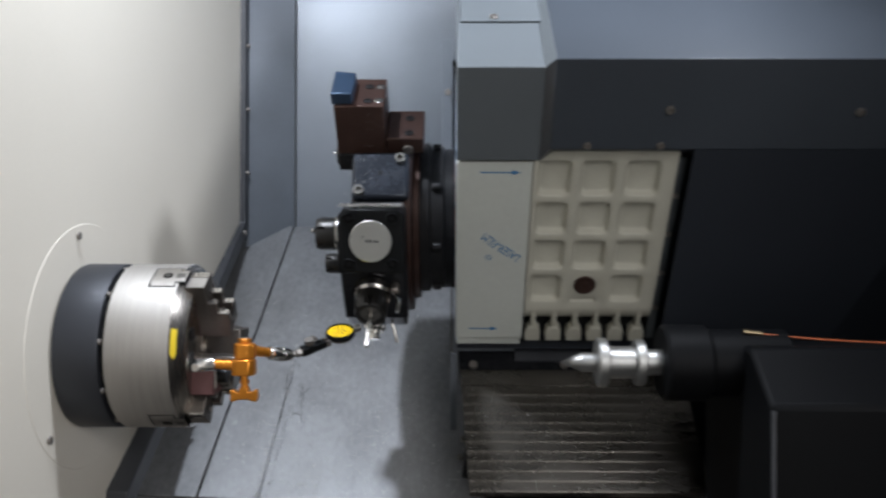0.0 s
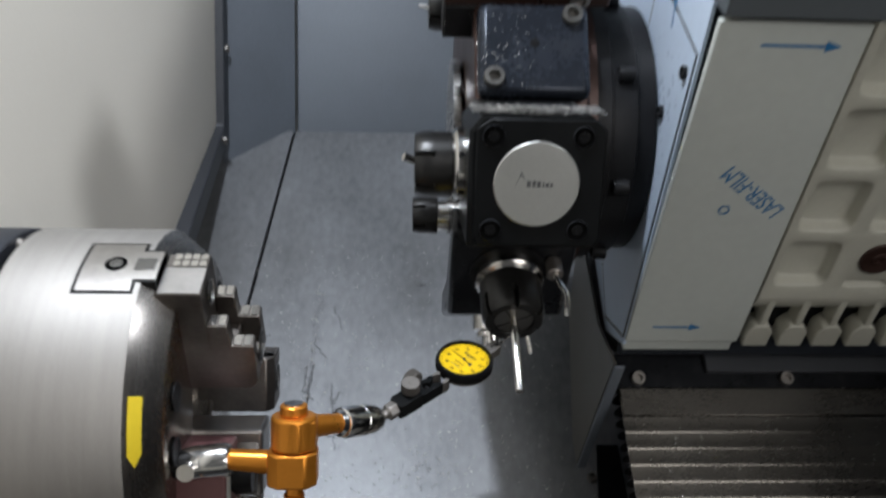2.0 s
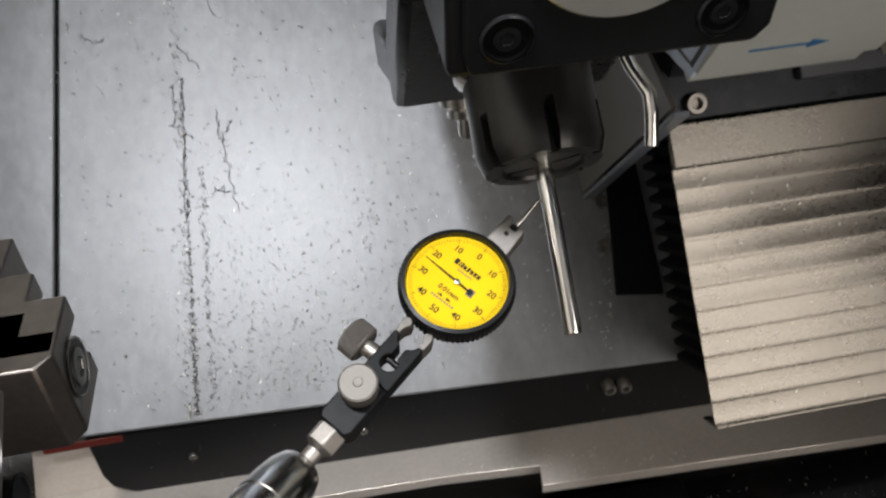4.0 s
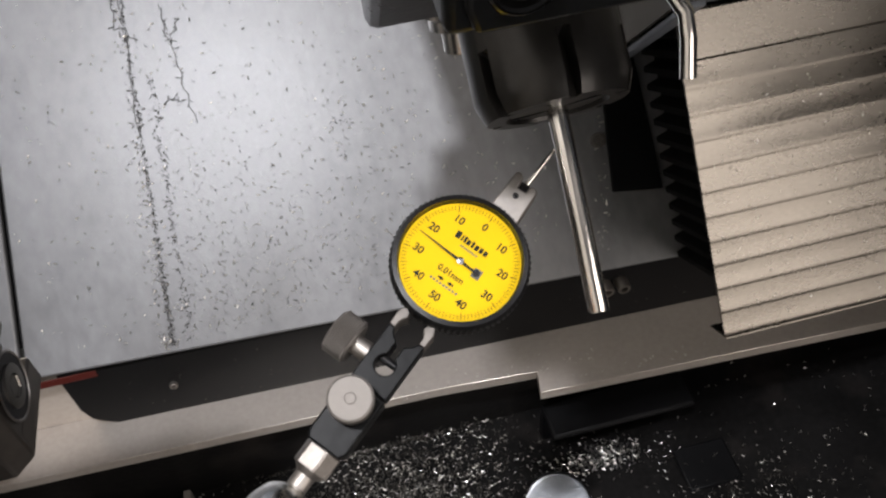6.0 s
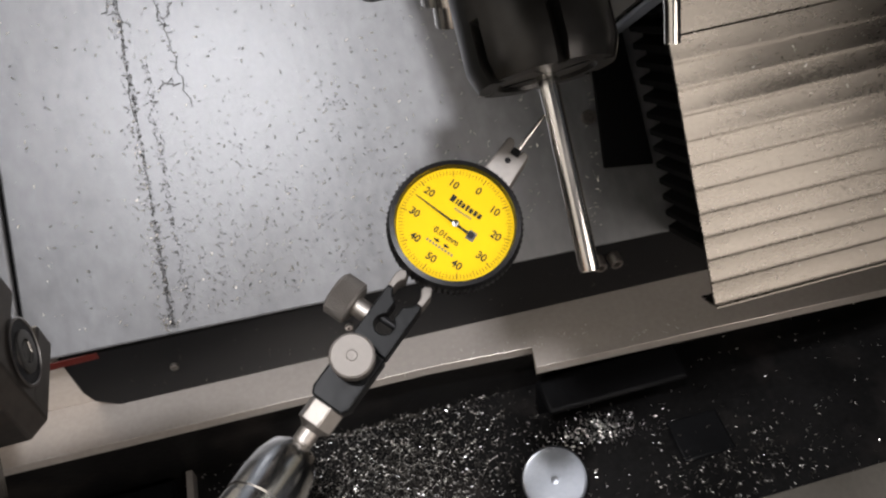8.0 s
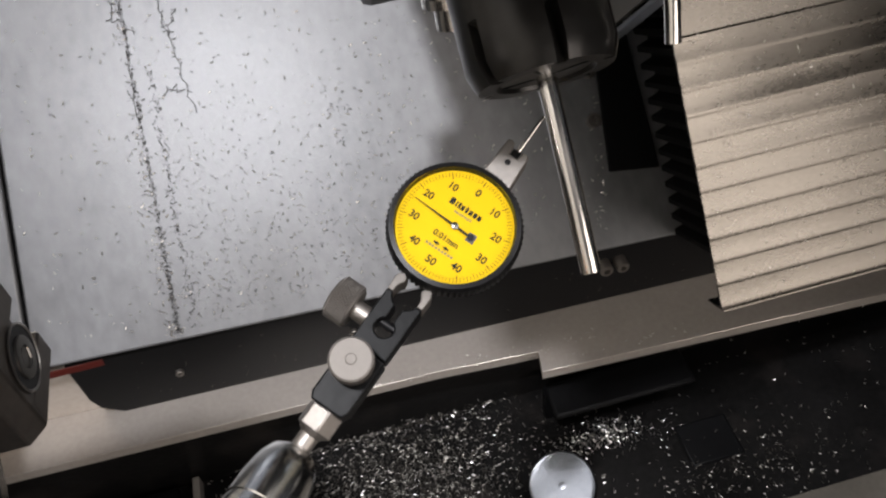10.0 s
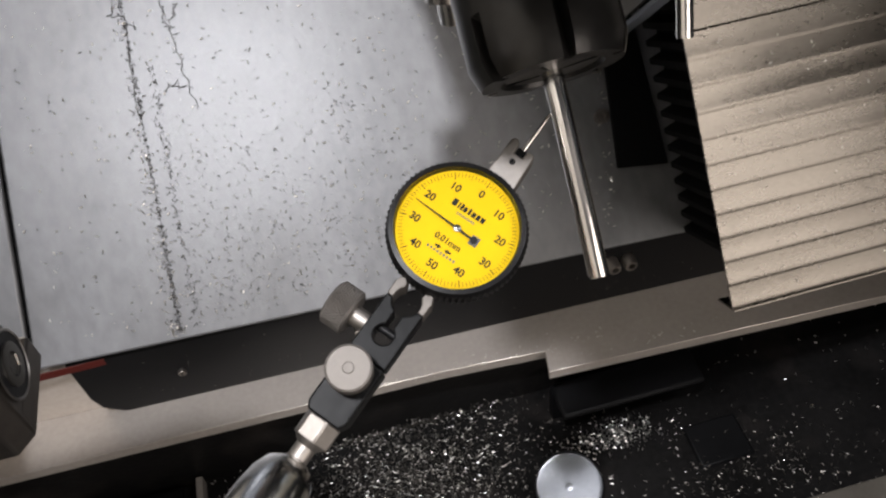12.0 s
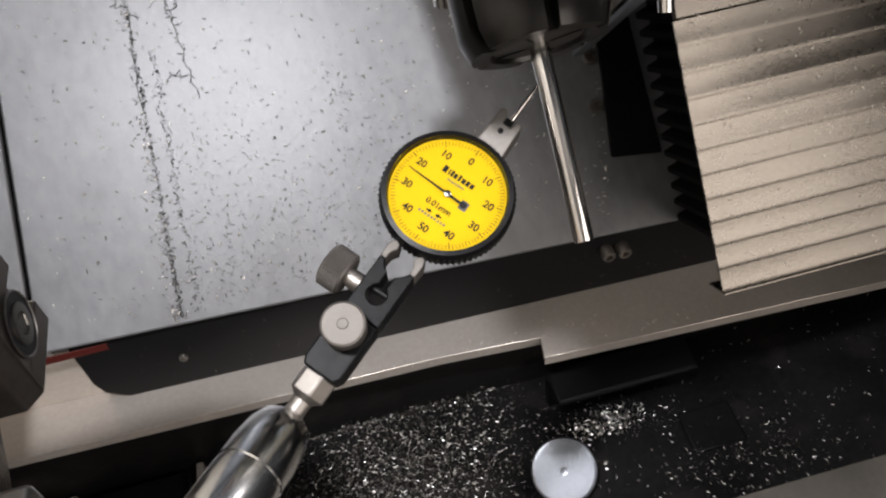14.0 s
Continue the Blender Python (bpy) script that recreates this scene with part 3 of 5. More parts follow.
turret = thing("tool_turret", (0.0, TUR.y, TUR.z), "dark twelve-station tool turret on the carriage", "turret")
m0 = station(-41)
poly = [(0.1495 * math.cos(radians(15 + 30 * k)), 0.1495 * math.sin(radians(15 + 30 * k))) for k in range(12)]
mt = m0 @ Matrix(((0, 0, 1, 0), (0, 1, 0, 0), (1, 0, 0, 0), (0, 0, 0, 1)))
bm = prism(BM(), poly, -0.116, -0.030, mt)
part("turret_disc", bm, BROWN_STEEL, turret, "brown steel turret disc", bevel=0.003)
bm = lathe(BM(), [(0.0, 0), (0.128, 0), (0.130, 0.002), (0.130, 0.010), (0.0, 0.010)], at_x(-0.0299, TUR.y, TUR.z), 72)
part("collar", bm, BROWN_STEEL, turret, "rust-brown collar")
bm = lathe(BM(), [(0.0, 0), (0.118, 0), (0.119, 0.001), (0.119, 0.014), (0.1165, 0.015), (0.1165, 0.016), (0.1135, 0.017), (0.1135, 0.036), (0.109, 0.038), (0.109, 0.052), (0.0, 0.052)], at_x(-0.0198, TUR.y, TUR.z), 72)
flange = part("flange", bm, BLACK_STEEL, turret, "stepped black flange")
for k in range(8):
    a = radians(20 + 45 * k)
    p = Vector((0.016, TUR.y - 0.116 * math.cos(a), TUR.z + 0.116 * math.sin(a)))
    bm = socket_screw(BM(), frame_of(p - Vector((0.004, 0, 0)), (0, 1, 0), (-1, 0, 0)), 0.0065, 0.012)
    part("bolt", bm, BLACK_STEEL, flange)
bm = lathe(BM(), [(0.0, 0), (0.052, 0), (0.06, -0.004), (0.06, -0.01), (0, -0.01)], at_x(-0.1155, TUR.y, TUR.z), 48)
part("hub", bm, STEEL, turret, "bare steel hub")


def collet_nut(parent, m, r=0.0235, h=0.036, slots=8, ring=True, mat=None):
    """A slotted collet nut along z of m, open end up."""
    bm = BM()
    seg, levels = slots * 14, ((0.0, 0.97, 0), (0.001, 1.0, 0), (h * 0.46, 1.0, 0), (h * 0.50, 1.0, 1), (h - 0.006, 1.0, 1), (h - 0.0015, 0.93, 1), (h, 0.90, 1))
    rings = []
    for z, f, cut in levels:
        row = []
        for k in range(seg):
            kk = k + (0.85 if k % 14 == 5 else -0.85 if k % 14 == 9 else 0)
            rad = r * (min(f, 0.76) if cut and k % 14 in (6, 7, 8) else f)
            zz = z + (0.0022 if z == h * 0.50 and k % 14 in (6, 8) else 0)
            row.append(bm.verts.new(m @ Vector((rad * math.cos(2 * math.pi * kk / seg), rad * math.sin(2 * math.pi * kk / seg), zz))))
        rings.append(row)
    for z, f in ((h, 0.66), (h - 0.002, 0.62)):
        rings.append([bm.verts.new(m @ Vector((r * f * math.cos(2 * math.pi * k / seg), r * f * math.sin(2 * math.pi * k / seg), z))) for k in range(seg)])
    for p, q in zip(rings, rings[1:]):
        for k in range(seg):
            bm.faces.new((p[k], p[(k + 1) % seg], q[(k + 1) % seg], q[k]))
    bm.faces.new(rings[0][::-1])
    bm.faces.new(rings[-1])
    nut = part("collet_nut", bm, mat or NUT, parent, "grey slotted collet nut" if mat else "black slotted collet nut")
    if ring:
        bm = lathe(BM(), [(r * 1.02, -0.0135), (r * 1.12, -0.0125), (r * 1.12, -0.0035), (r * 1.09, -0.0025), (r * 1.03, -0.0015), (r * 0.97, -0.0002)], m, 56)
        ringo = part("ring", bm, BRIGHT, nut, "bright steel ring")
        for k in range(6):
            mm = m @ Matrix.Rotation(2 * math.pi * (k + 0.46) / 6, 4, "Z") @ Matrix.Translation((r * 1.085, 0, -0.0058)) @ pose(0, 0, 0, 0, 90, 0)
            part("spanner_notch", lathe(BM(), [(0.0022, 0), (0.0022, r * 0.042), (0, r * 0.042)], mm, 18), BLACK_PLASTIC, ringo)
    return nut


def hollow_bolt(parent, m, r=0.0068):
    # shallow black disc stands for the depth shade of the counterbore
    bm = lathe(BM(), [(r, 0.0), (r, 0.0009), (r * 0.92, 0.0009), (r * 0.86, 0.0002), (0, 0.0002)], m, 28)
    part("counterbore_shade", bm, BORE_SHADE, parent)
    part("bore_rim", lathe(BM(), [(r * 1.10, 0.0), (r * 1.08, 0.0006), (r * 1.0, 0.0010)], m, 28, close=False), BLACK_OIL, parent)
    socket = socket_screw(BM(), m @ Matrix.Translation((0, 0, 0.0001)), r * 0.55, 0.0004)
    part("bolt", socket, BLACK_PLASTIC, parent)


# station with the big round cap: an angle drive holder
mc = station(-11)
holder = thing("angle_tool_holder", mc @ Vector((-0.081, 0, 0.1449)), "black square driven tool holder with a round satin cap", "tool holder", "tool holders")
outline = [(-0.126, -0.045), (-0.036, -0.045), (-0.036, 0.034), (-0.045, 0.045), (-0.117, 0.045), (-0.126, 0.034)]
bm = prism(BM(), outline, 0.1452, 0.2225, mc)
hb = part("holder_body", bm, PLATE_BLACK, holder, bevel=0.0025)
outline = [(-0.120, -0.043), (-0.040, -0.043), (-0.036, -0.038), (-0.036, 0.036), (-0.043, 0.043), (-0.112, 0.043), (-0.122, 0.036), (-0.122, -0.036)]
bm = prism(BM(), outline, 0.2222, 0.2250, mc)
plate = part("front_plate", bm, PLATE_BLACK, holder, bevel=0.0015)
bm = lathe(BM(), [(0.0287, 0), (0.0287, 0.0008), (0.0280, 0.0014), (0, 0.0014)], mc @ Matrix.Translation((-0.081, 0, 0.2250)), 64)
cap = part("cap", bm, CAP, holder, "round satin aluminium cap")
for i, (x, w, h) in enumerate(((-0.0052, 0.0026, 0.0042), (-0.0018, 0.0022, 0.0046), (0.0014, 0.0026, 0.0042), (0.0044, 0.0012, 0.0036), (0.0070, 0.0026, 0.0030), (0.0098, 0.0018, 0.0030))):
    bm = box(BM(), -0.081 + x - w / 2, -0.081 + x + w / 2, -0.0018, -0.0018 + h, 0.2264, 0.22648, mc)
    part("print_bar", bm, CAP_PRINT, cap)
bm = prism(BM(), [(-0.0955, -0.0022), (-0.0915, 0.0085), (-0.0885, 0.0030), (-0.0900, 0.0045), (-0.0918, 0.0060)], 0.2264, 0.22648, mc)
part("print_mark", bm, CAP_PRINT, cap)
for sx in (-1, 1):
    for sy in (-1, 1):
        hollow_bolt(plate, mc @ Matrix.Translation((-0.081 + sx * 0.0295, sy * 0.0315, 0.2252)))
nut_m = mc @ Matrix.Translation((-0.1345, 0.002, 0.176)) @ pose(0, 0, 0, 0, -90, 0)
collet_nut(holder, nut_m, 0.0235, 0.026, 6)
bm = rod_between(BM(), nut_m @ Vector((0, 0, 0.020)), nut_m @ Vector((0.004, 0.006, 0.034)), 0.003, 16)
part("cutter", bm, BRIGHT, holder)

# station with the pin: a straight driven holder
mr = station(-41)
straight = thing("straight_tool_holder", mr @ Vector((-0.086, 0, 0.1449)), "black driven tool holder gripping a steel test pin", "tool holder", "tool holders")
outline = [(-0.131, -0.058), (-0.036, -0.058), (-0.036, 0.043), (-0.131, 0.043)]
bm = prism(BM(), outline, 0.1452, 0.1735, mr)
part("holder_body", bm, BLACK_OIL, straight, bevel=0.004)
bm = lathe(BM(), [(0.030, 0), (0.030, 0.002), (0.022, 0.003), (0.0, 0.003)], mr @ Matrix.Translation((-0.086, 0, 0.1733)), 40)
part("spindle_flange", bm, BLACK_STEEL, straight)
nut = collet_nut(straight, mr @ Matrix.Translation((-0.086, 0, 0.1885)), 0.0235, 0.0345, 6)
bm = lathe(BM(), [(0.0140, 0), (0.0140, 0.0008), (0.0035, 0.0012)], mr @ Matrix.Translation((-0.086, 0, 0.2210)), 36)
col = part("collet", bm, GREY_STEEL, straight, "grey steel collet face")
for k in range(4):
    mm = mr @ Matrix.Translation((-0.086, 0, 0.2218)) @ Matrix.Rotation(radians(30 + 90 * k), 4, "Z")
    part("slit", box(BM(), 0.0036, 0.0138, -0.0003, 0.0003, 0, 0.0006, mm), BLACK_PLASTIC, col)
bm = lathe(BM(), [(0.0031, 0), (0.0031, 0.0605), (0.0028, 0.0612), (0, 0.0612)], mr @ Matrix.Translation((-0.086, 0, 0.222)) @ pose(0, 0, 0, 0, -1.2, 0), 32)
part("test_pin", bm, BRIGHT, straight, "bright ground steel pin")
# coolant nozzle with a bent tube
bm = rod_between(BM(), mr @ Vector((-0.053, 0.012, 0.1735)), mr @ Vector((-0.053, 0.012, 0.188)), 0.0065, 20, chamfer=0.001)
part("nozzle_base", bm, NICKEL, straight)
bm = tube(BM(), [mr @ Vector(p) for p in ((-0.053, 0.012, 0.186), (-0.051, 0.0125, 0.195), (-0.0465, 0.012, 0.205), (-0.0465, 0.010, 0.212), (-0.0475, 0.006, 0.2225))], 0.0025, 14)
part("coolant_tube", bm, BRIGHT, straight, "bent bright coolant tube")
# a shoe beside the holder towards the floor
ms = station(-71)
lower = thing("lower_tool_holder", ms @ Vector((-0.086, 0, 0.1449)), "black tool holder with a short steel stub", "tool holder", "tool holders")
bm = prism(BM(), [(-0.131, -0.036), (-0.040, -0.036), (-0.040, 0.036), (-0.131, 0.036)], 0.1452, 0.170, ms)
part("holder_body", bm, BLACK_OIL, lower, bevel=0.004)
bm = lathe(BM(), [(0.0165, 0), (0.0165, 0.016), (0.013, 0.018), (0.013, 0.022), (0.0085, 0.022), (0.0085, 0.032), (0, 0.032)], ms @ Matrix.Translation((-0.090, 0.0, 0.170)), 32)
part("stub", bm, BRIGHT, lower)
bm = tube(BM(), [ms @ Vector(p) for p in ((-0.062, 0.0, 0.168), (-0.062, 0.0, 0.18), (-0.058, -0.004, 0.192), (-0.055, -0.008, 0.205))], 0.0026, 12)
part("coolant_tube", bm, BRIGHT, lower)

# blank station plate
mb = station(19)
blank = thing("blanking_plate", mb @ Vector((-0.073, 0, 0.1449)), "black oily blanking plate with two socket screws", "plate")
bm = prism(BM(), [(-0.115, -0.036), (-0.033, -0.036), (-0.033, 0.037), (-0.115, 0.037)], 0.1452, 0.163, mb)
bp = part("plate_body", bm, BLUE_OIL, blank, bevel=0.006)
for x, y in ((-0.104, -0.024), (-0.046, 0.026)):
    bm = socket_screw(BM(), mb @ Matrix.Translation((x, y, 0.1615)), 0.0078, 0.007)
    part("screw", bm, GREY_STEEL, blank)
# the hole is a black disc, its inner shade given as colour
bm = lathe(BM(), [(0.0035, 0), (0.0035, 0.0007), (0, 0.0007)], mb @ Matrix.Translation((-0.074, 0.004, 0.1628)), 20)
part("hole", bm, BLACK_PLASTIC, blank)

# brown turning tool holder
mw = station(49)
brown = thing("turning_tool_holder", mw @ Vector((-0.085, 0, 0.1449)), "brown tempered steel turning tool holder with socket screws", "tool holder", "tool holders")
bm = prism(BM(), [(-0.139, -0.034), (-0.067, -0.034), (-0.067, 0.044), (-0.139, 0.044)], 0.1452, 0.226, mw)
tall = part("tall_block", bm, BROWN_STEEL, brown, bevel=0.002)
bm = prism(BM(), [(-0.0668, -0.033), (-0.012, -0.033), (-0.012, 0.044), (-0.0668, 0.044)], 0.1452, 0.172, mw)
low = part("low_block", bm, BROWN_STEEL, brown, bevel=0.0025)
bm = prism(BM(), [(-0.139, -0.034), (-0.112, -0.034), (-0.112, -0.005), (-0.139, -0.005)], 0.116, 0.1450, mw)
part("foot", bm, BLACK_STEEL, brown, bevel=0.002)
for x, y, z, mat_ in ((-0.091, -0.020, 0.226, BLACK_STEEL), (-0.091, 0.020, 0.226, BLACK_STEEL), (-0.075, -0.020, 0.226, BRIGHT), (-0.075, 0.018, 0.226, BRIGHT)):
    bm = socket_screw(BM(), mw @ Matrix.Translation((x, y, z)), 0.0062, 0.0018)
    part("screw", bm, mat_, tall)
for y in (-0.019, 0.021):
    bm = socket_screw(BM(), mw @ Matrix.Translation((-0.034, y, 0.172)), 0.0066, 0.0015)
    part("screw", bm, BLACK_STEEL, low)
bm = socket_screw(BM(), mw @ Matrix.Translation((-0.036, -0.033, 0.153)) @ pose(0, 0, 0, 90, 0, 0), 0.0075, 0.004)
part("screw", bm, NICKEL, low)
bm = prism(BM(), [(-0.142, -0.030), (-0.112, -0.030), (-0.110, 0.030), (-0.142, 0.036)], 0.2262, 0.244, mw)
part("tool_shank", bm, BLUE_STEEL, brown, "blue-black turning tool shank", bevel=0.002)
# small nuts of tools on the far side
far1 = thing("spare_tool", (-0.125, 1.275, 1.327), "small black collet chuck with a steel neck", "tool", "spare tools")
fm1 = frame_of((-0.116, 1.275, 1.327), (0, 1, 0), (-1, 0, 0))
part("neck", lathe(BM(), [(0.013, -0.01), (0.013, 0.012), (0.0155, 0.012), (0.0155, 0.016), (0.013, 0.016), (0.013, 0.024)], fm1, 32), BRIGHT, far1)
collet_nut(far1, fm1 @ Matrix.Translation((0, 0, 0.024)), 0.0155, 0.020, 6, False)
far2 = thing("spare_tool", (-0.125, 1.312, 1.497), "small black collet chuck with a steel neck", "tool", "spare tools")
fm2 = frame_of((-0.116, 1.312, 1.497), (0, 1, 0), (-1, 0, 0))
part("neck", lathe(BM(), [(0.014, -0.01), (0.014, 0.010)], fm2, 32), BRIGHT, far2)
collet_nut(far2, fm2 @ Matrix.Translation((0, 0, 0.010)), 0.0185, 0.022, 6, False)
part("cutter", rod_between(BM(), fm2 @ Vector((0, 0, 0.03)), fm2 @ Vector((0.001, -0.002, 0.040)), 0.0018, 10), BRIGHT, far2)

# ---------- carriage ----------
PO = Vector((0, 1.142, 1.472))
PU = Vector((0, -0.596, 0.803))
PNORM = Vector((0, -0.803, -0.596))
MP = Matrix((Vector((1, 0, 0)), PU, PNORM)).transposed().to_4x4()
MP.translation = PO
carriage = thing("carriage", (0.035, 1.338, 1.207), "dark grey sheet-clad carriage with film-covered panels", "carriage")
bm = prism(BM(), [(1.162, 1.486), (1.356, 1.222), (1.365, 1.19), (1.52, 1.185), (1.54, 1.42), (1.468, 1.52), (1.376, 1.632)], 0.0375, 0.80, YZ)
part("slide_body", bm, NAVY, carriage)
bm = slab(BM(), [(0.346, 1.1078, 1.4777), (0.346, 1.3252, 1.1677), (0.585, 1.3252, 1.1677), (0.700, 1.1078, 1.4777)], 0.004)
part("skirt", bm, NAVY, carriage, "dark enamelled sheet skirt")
bm = prism(BM(), [(1.132, 1.466), (1.050, 1.573), (1.43, 1.914), (1.62, 1.914), (1.62, 1.80), (1.377, 1.636), (1.150, 1.477)], 0.035, 0.1455, YZ)
hood = part("hood", bm, DARK_ENAMEL, carriage, "dark grey overhanging hood", bevel=0.0015)
bm = prism(BM(), [(1.1073, 1.4782), (1.036, 1.580), (1.42, 1.924), (1.62, 1.924), (1.62, 1.66), (1.25, 1.4782)], 0.157, 0.78, YZ)
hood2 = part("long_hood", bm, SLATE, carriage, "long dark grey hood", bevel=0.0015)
bm = BM()
slab(bm, [(0.1455, 1.132, 1.466), (0.157, 1.1073, 1.4782), (0.157, 1.036, 1.580), (0.1455, 1.050, 1.573)], 0.03)
part("hood_joint", bm, TRIM_DARK, carriage)
bm = BM()
slab(bm, [(0.1455, 1.050, 1.573), (0.157, 1.036, 1.580), (0.157, 1.42, 1.924), (0.1455, 1.43, 1.914)], 0.01)
part("hood_joint", bm, DARK_ENAMEL, carriage)
# seam lid on the hood top
mh = Matrix((Vector((1, 0, 0)), Vector((0, 0.7448, 0.6673)), Vector((0, -0.6673, 0.7448)))).transposed().to_4x4()
mh.translation = Vector((0, 1.050, 1.573))
bm = box(BM(), 0.040, 0.43, 0.118, 0.40, 0.0, 0.0035, mh)
lid = part("lid", bm, DARK_ENAMEL, hood, bevel=0.001)
for x in (0.085, 0.30):
    part("screw", socket_screw(BM(), mh @ Matrix.Translation((x, 0.128, 0.0035)), 0.0055, 0.003), NICKEL, lid)
mf = Matrix((Vector((1, 0, 0)), Vector((0, -0.574, 0.819)), Vector((0, -0.819, -0.574)))).transposed().to_4x4()
mf.translation = Vector((0, 1.118, 1.463))
for x, y in ((0.305, 0.075), (0.545, 0.072)):
    part("screw", socket_screw(BM(), mf @ Matrix.Translation((x, y, 0.0)), 0.0055, 0.004), NICKEL, hood2)
for x in (0.205, 0.300):
    part("screw", socket_screw(BM(), mf @ Matrix.Translation((x, 0.0245, 0.0)), 0.0048, 0.004), NICKEL, hood2)
# film-covered front panel with printed arrows
bm = box(BM(), 0.0350, 0.1385, -0.322, -0.004, 0.0, 0.006, MP)
film = part("front_panel", bm, FILM, carriage, "white film-covered panel with blue arrows", bevel=0.001)
bm = box(BM(), 0.036, 0.136, -0.337, -0.3225, -0.004, 0.003, MP)
part("panel_foot", bm, FILM, carriage, bevel=0.001)
for x0, x1, y in ((0.067, 0.122, -0.0205), (0.056, 0.100, -0.302)):
    bm = prism(BM(), [(x0, y - 0.0010), (x1 - 0.011, y - 0.0010), (x1 - 0.011, y - 0.0042), (x1, y), (x1 - 0.011, y + 0.0042), (x1 - 0.011, y + 0.0010), (x0, y + 0.0010)], 0.0061, 0.0064, MP)
    part("arrow", bm, INK, film, "printed blue arrow")
# the film's print reads at a slant, upside down to the panel
lm = MP @ Matrix.Translation((0.100, -0.146, 0.0063)) @ Matrix.Rotation(radians(-38), 4, "Z")
lettering("LASER-FILM", 0.0135, lm @ Matrix.Rotation(radians(180), 4, "Z") @ Matrix.Diagonal((1.0, 1.5, 1, 1)), INK, "print", film, 0.00015)
bm = lathe(BM(), [(0.0050, 0), (0.0050, 0.0003), (0.0036, 0.0003), (0.0036, 0)], MP @ Matrix.Translation((0.0820, -0.164, 0.0062)), 6, close=False)
part("print_mark", bm, INK, film)
# film on the side of the carriage
bm = prism(BM(), [(1.334, 1.206), (1.152, 1.4795), (1.372, 1.631), (1.384, 1.598), (1.470, 1.512), (1.455, 1.27), (1.40, 1.205)], 0.0347, 0.0372, YZ)
side = part("side_panel", bm, FILM_BLUE, carriage, "pale blue film-covered side panel")
bm = prism(BM(), [(1.335, 1.215), (1.180, 1.448), (1.270, 1.520), (1.430, 1.300), (1.40, 1.22)], 0.0341, 0.0346, YZ)
inner = part("inner_panel", bm, FILM_BLUE, side)
bm = prism(BM(), [(1.333, 1.212), (1.1770, 1.448), (1.2705, 1.5235), (1.4330, 1.300), (1.402, 1.217)], 0.0344, 0.0348, YZ)
part("seam", bm, BLACK_PLASTIC, side, "dark seam round the inner panel")
for y, z in ((1.250, 1.412), (1.293, 1.345), (1.20, 1.438)):
    part("screw", socket_screw(BM(), frame_of((0.0341, y, z), (0, 1, 0), (-1, 0, 0)), 0.0052, 0.003), BLACK_STEEL, side)
for (y0, z0), (y1, z1) in (((1.31, 1.535), (1.27, 1.565)), ((1.345, 1.31), (1.30, 1.385)), ((1.235, 1.475), (1.225, 1.50))):
    d = Vector((y1 - y0, z1 - z0)).normalized()
    q = Vector((-d.y, d.x))
    tip, base = Vector((y1, z1)), Vector((y1, z1)) - d * 0.010
    pts = [Vector((y0, z0)) + q * 0.0009, Vector((y0, z0)) - q * 0.0009, base - q * 0.0009, base - q * 0.0036, tip, base + q * 0.0036, base + q * 0.0009]
    bm = prism(BM(), [(p.x, p.y) for p in pts], 0.0337, 0.0340, YZ)
    part("arrow", bm, INK, side, "printed blue arrow")
bm = prism(BM(), [(1.386, 1.642), (1.398, 1.650), (1.486, 1.522), (1.474, 1.510)], 0.030, 0.038, YZ)
part("gap_seal", bm, BLACK_SHEET, carriage)

# ribbed casting
casting = thing("ribbed_casting", MP @ Vector((0.14, -0.325, 0)), "cream painted ribbed casting with square pockets", "casting")
X0, X1 = 0.1395, 0.3325
cols = ((0.1455, 0.1915), (0.2040, 0.2510), (0.2640, 0.3120))
rows = ((0.001, 0.057), (0.068, 0.121), (0.133, 0.184), (0.196, 0.246))
bm = box(BM(), X0, X1, -0.262, 0.019, -0.02, -0.0045, MP)
for x0, x1 in ((X0, X0 + 0.003), (X1 - 0.003, X1)):
    box(bm, x0, x1, -0.262, 0.019, -0.0045, 0.0077, MP)
box(bm, X0 + 0.003, X1 - 0.003, 0.016, 0.019, -0.0045, 0.0077, MP)


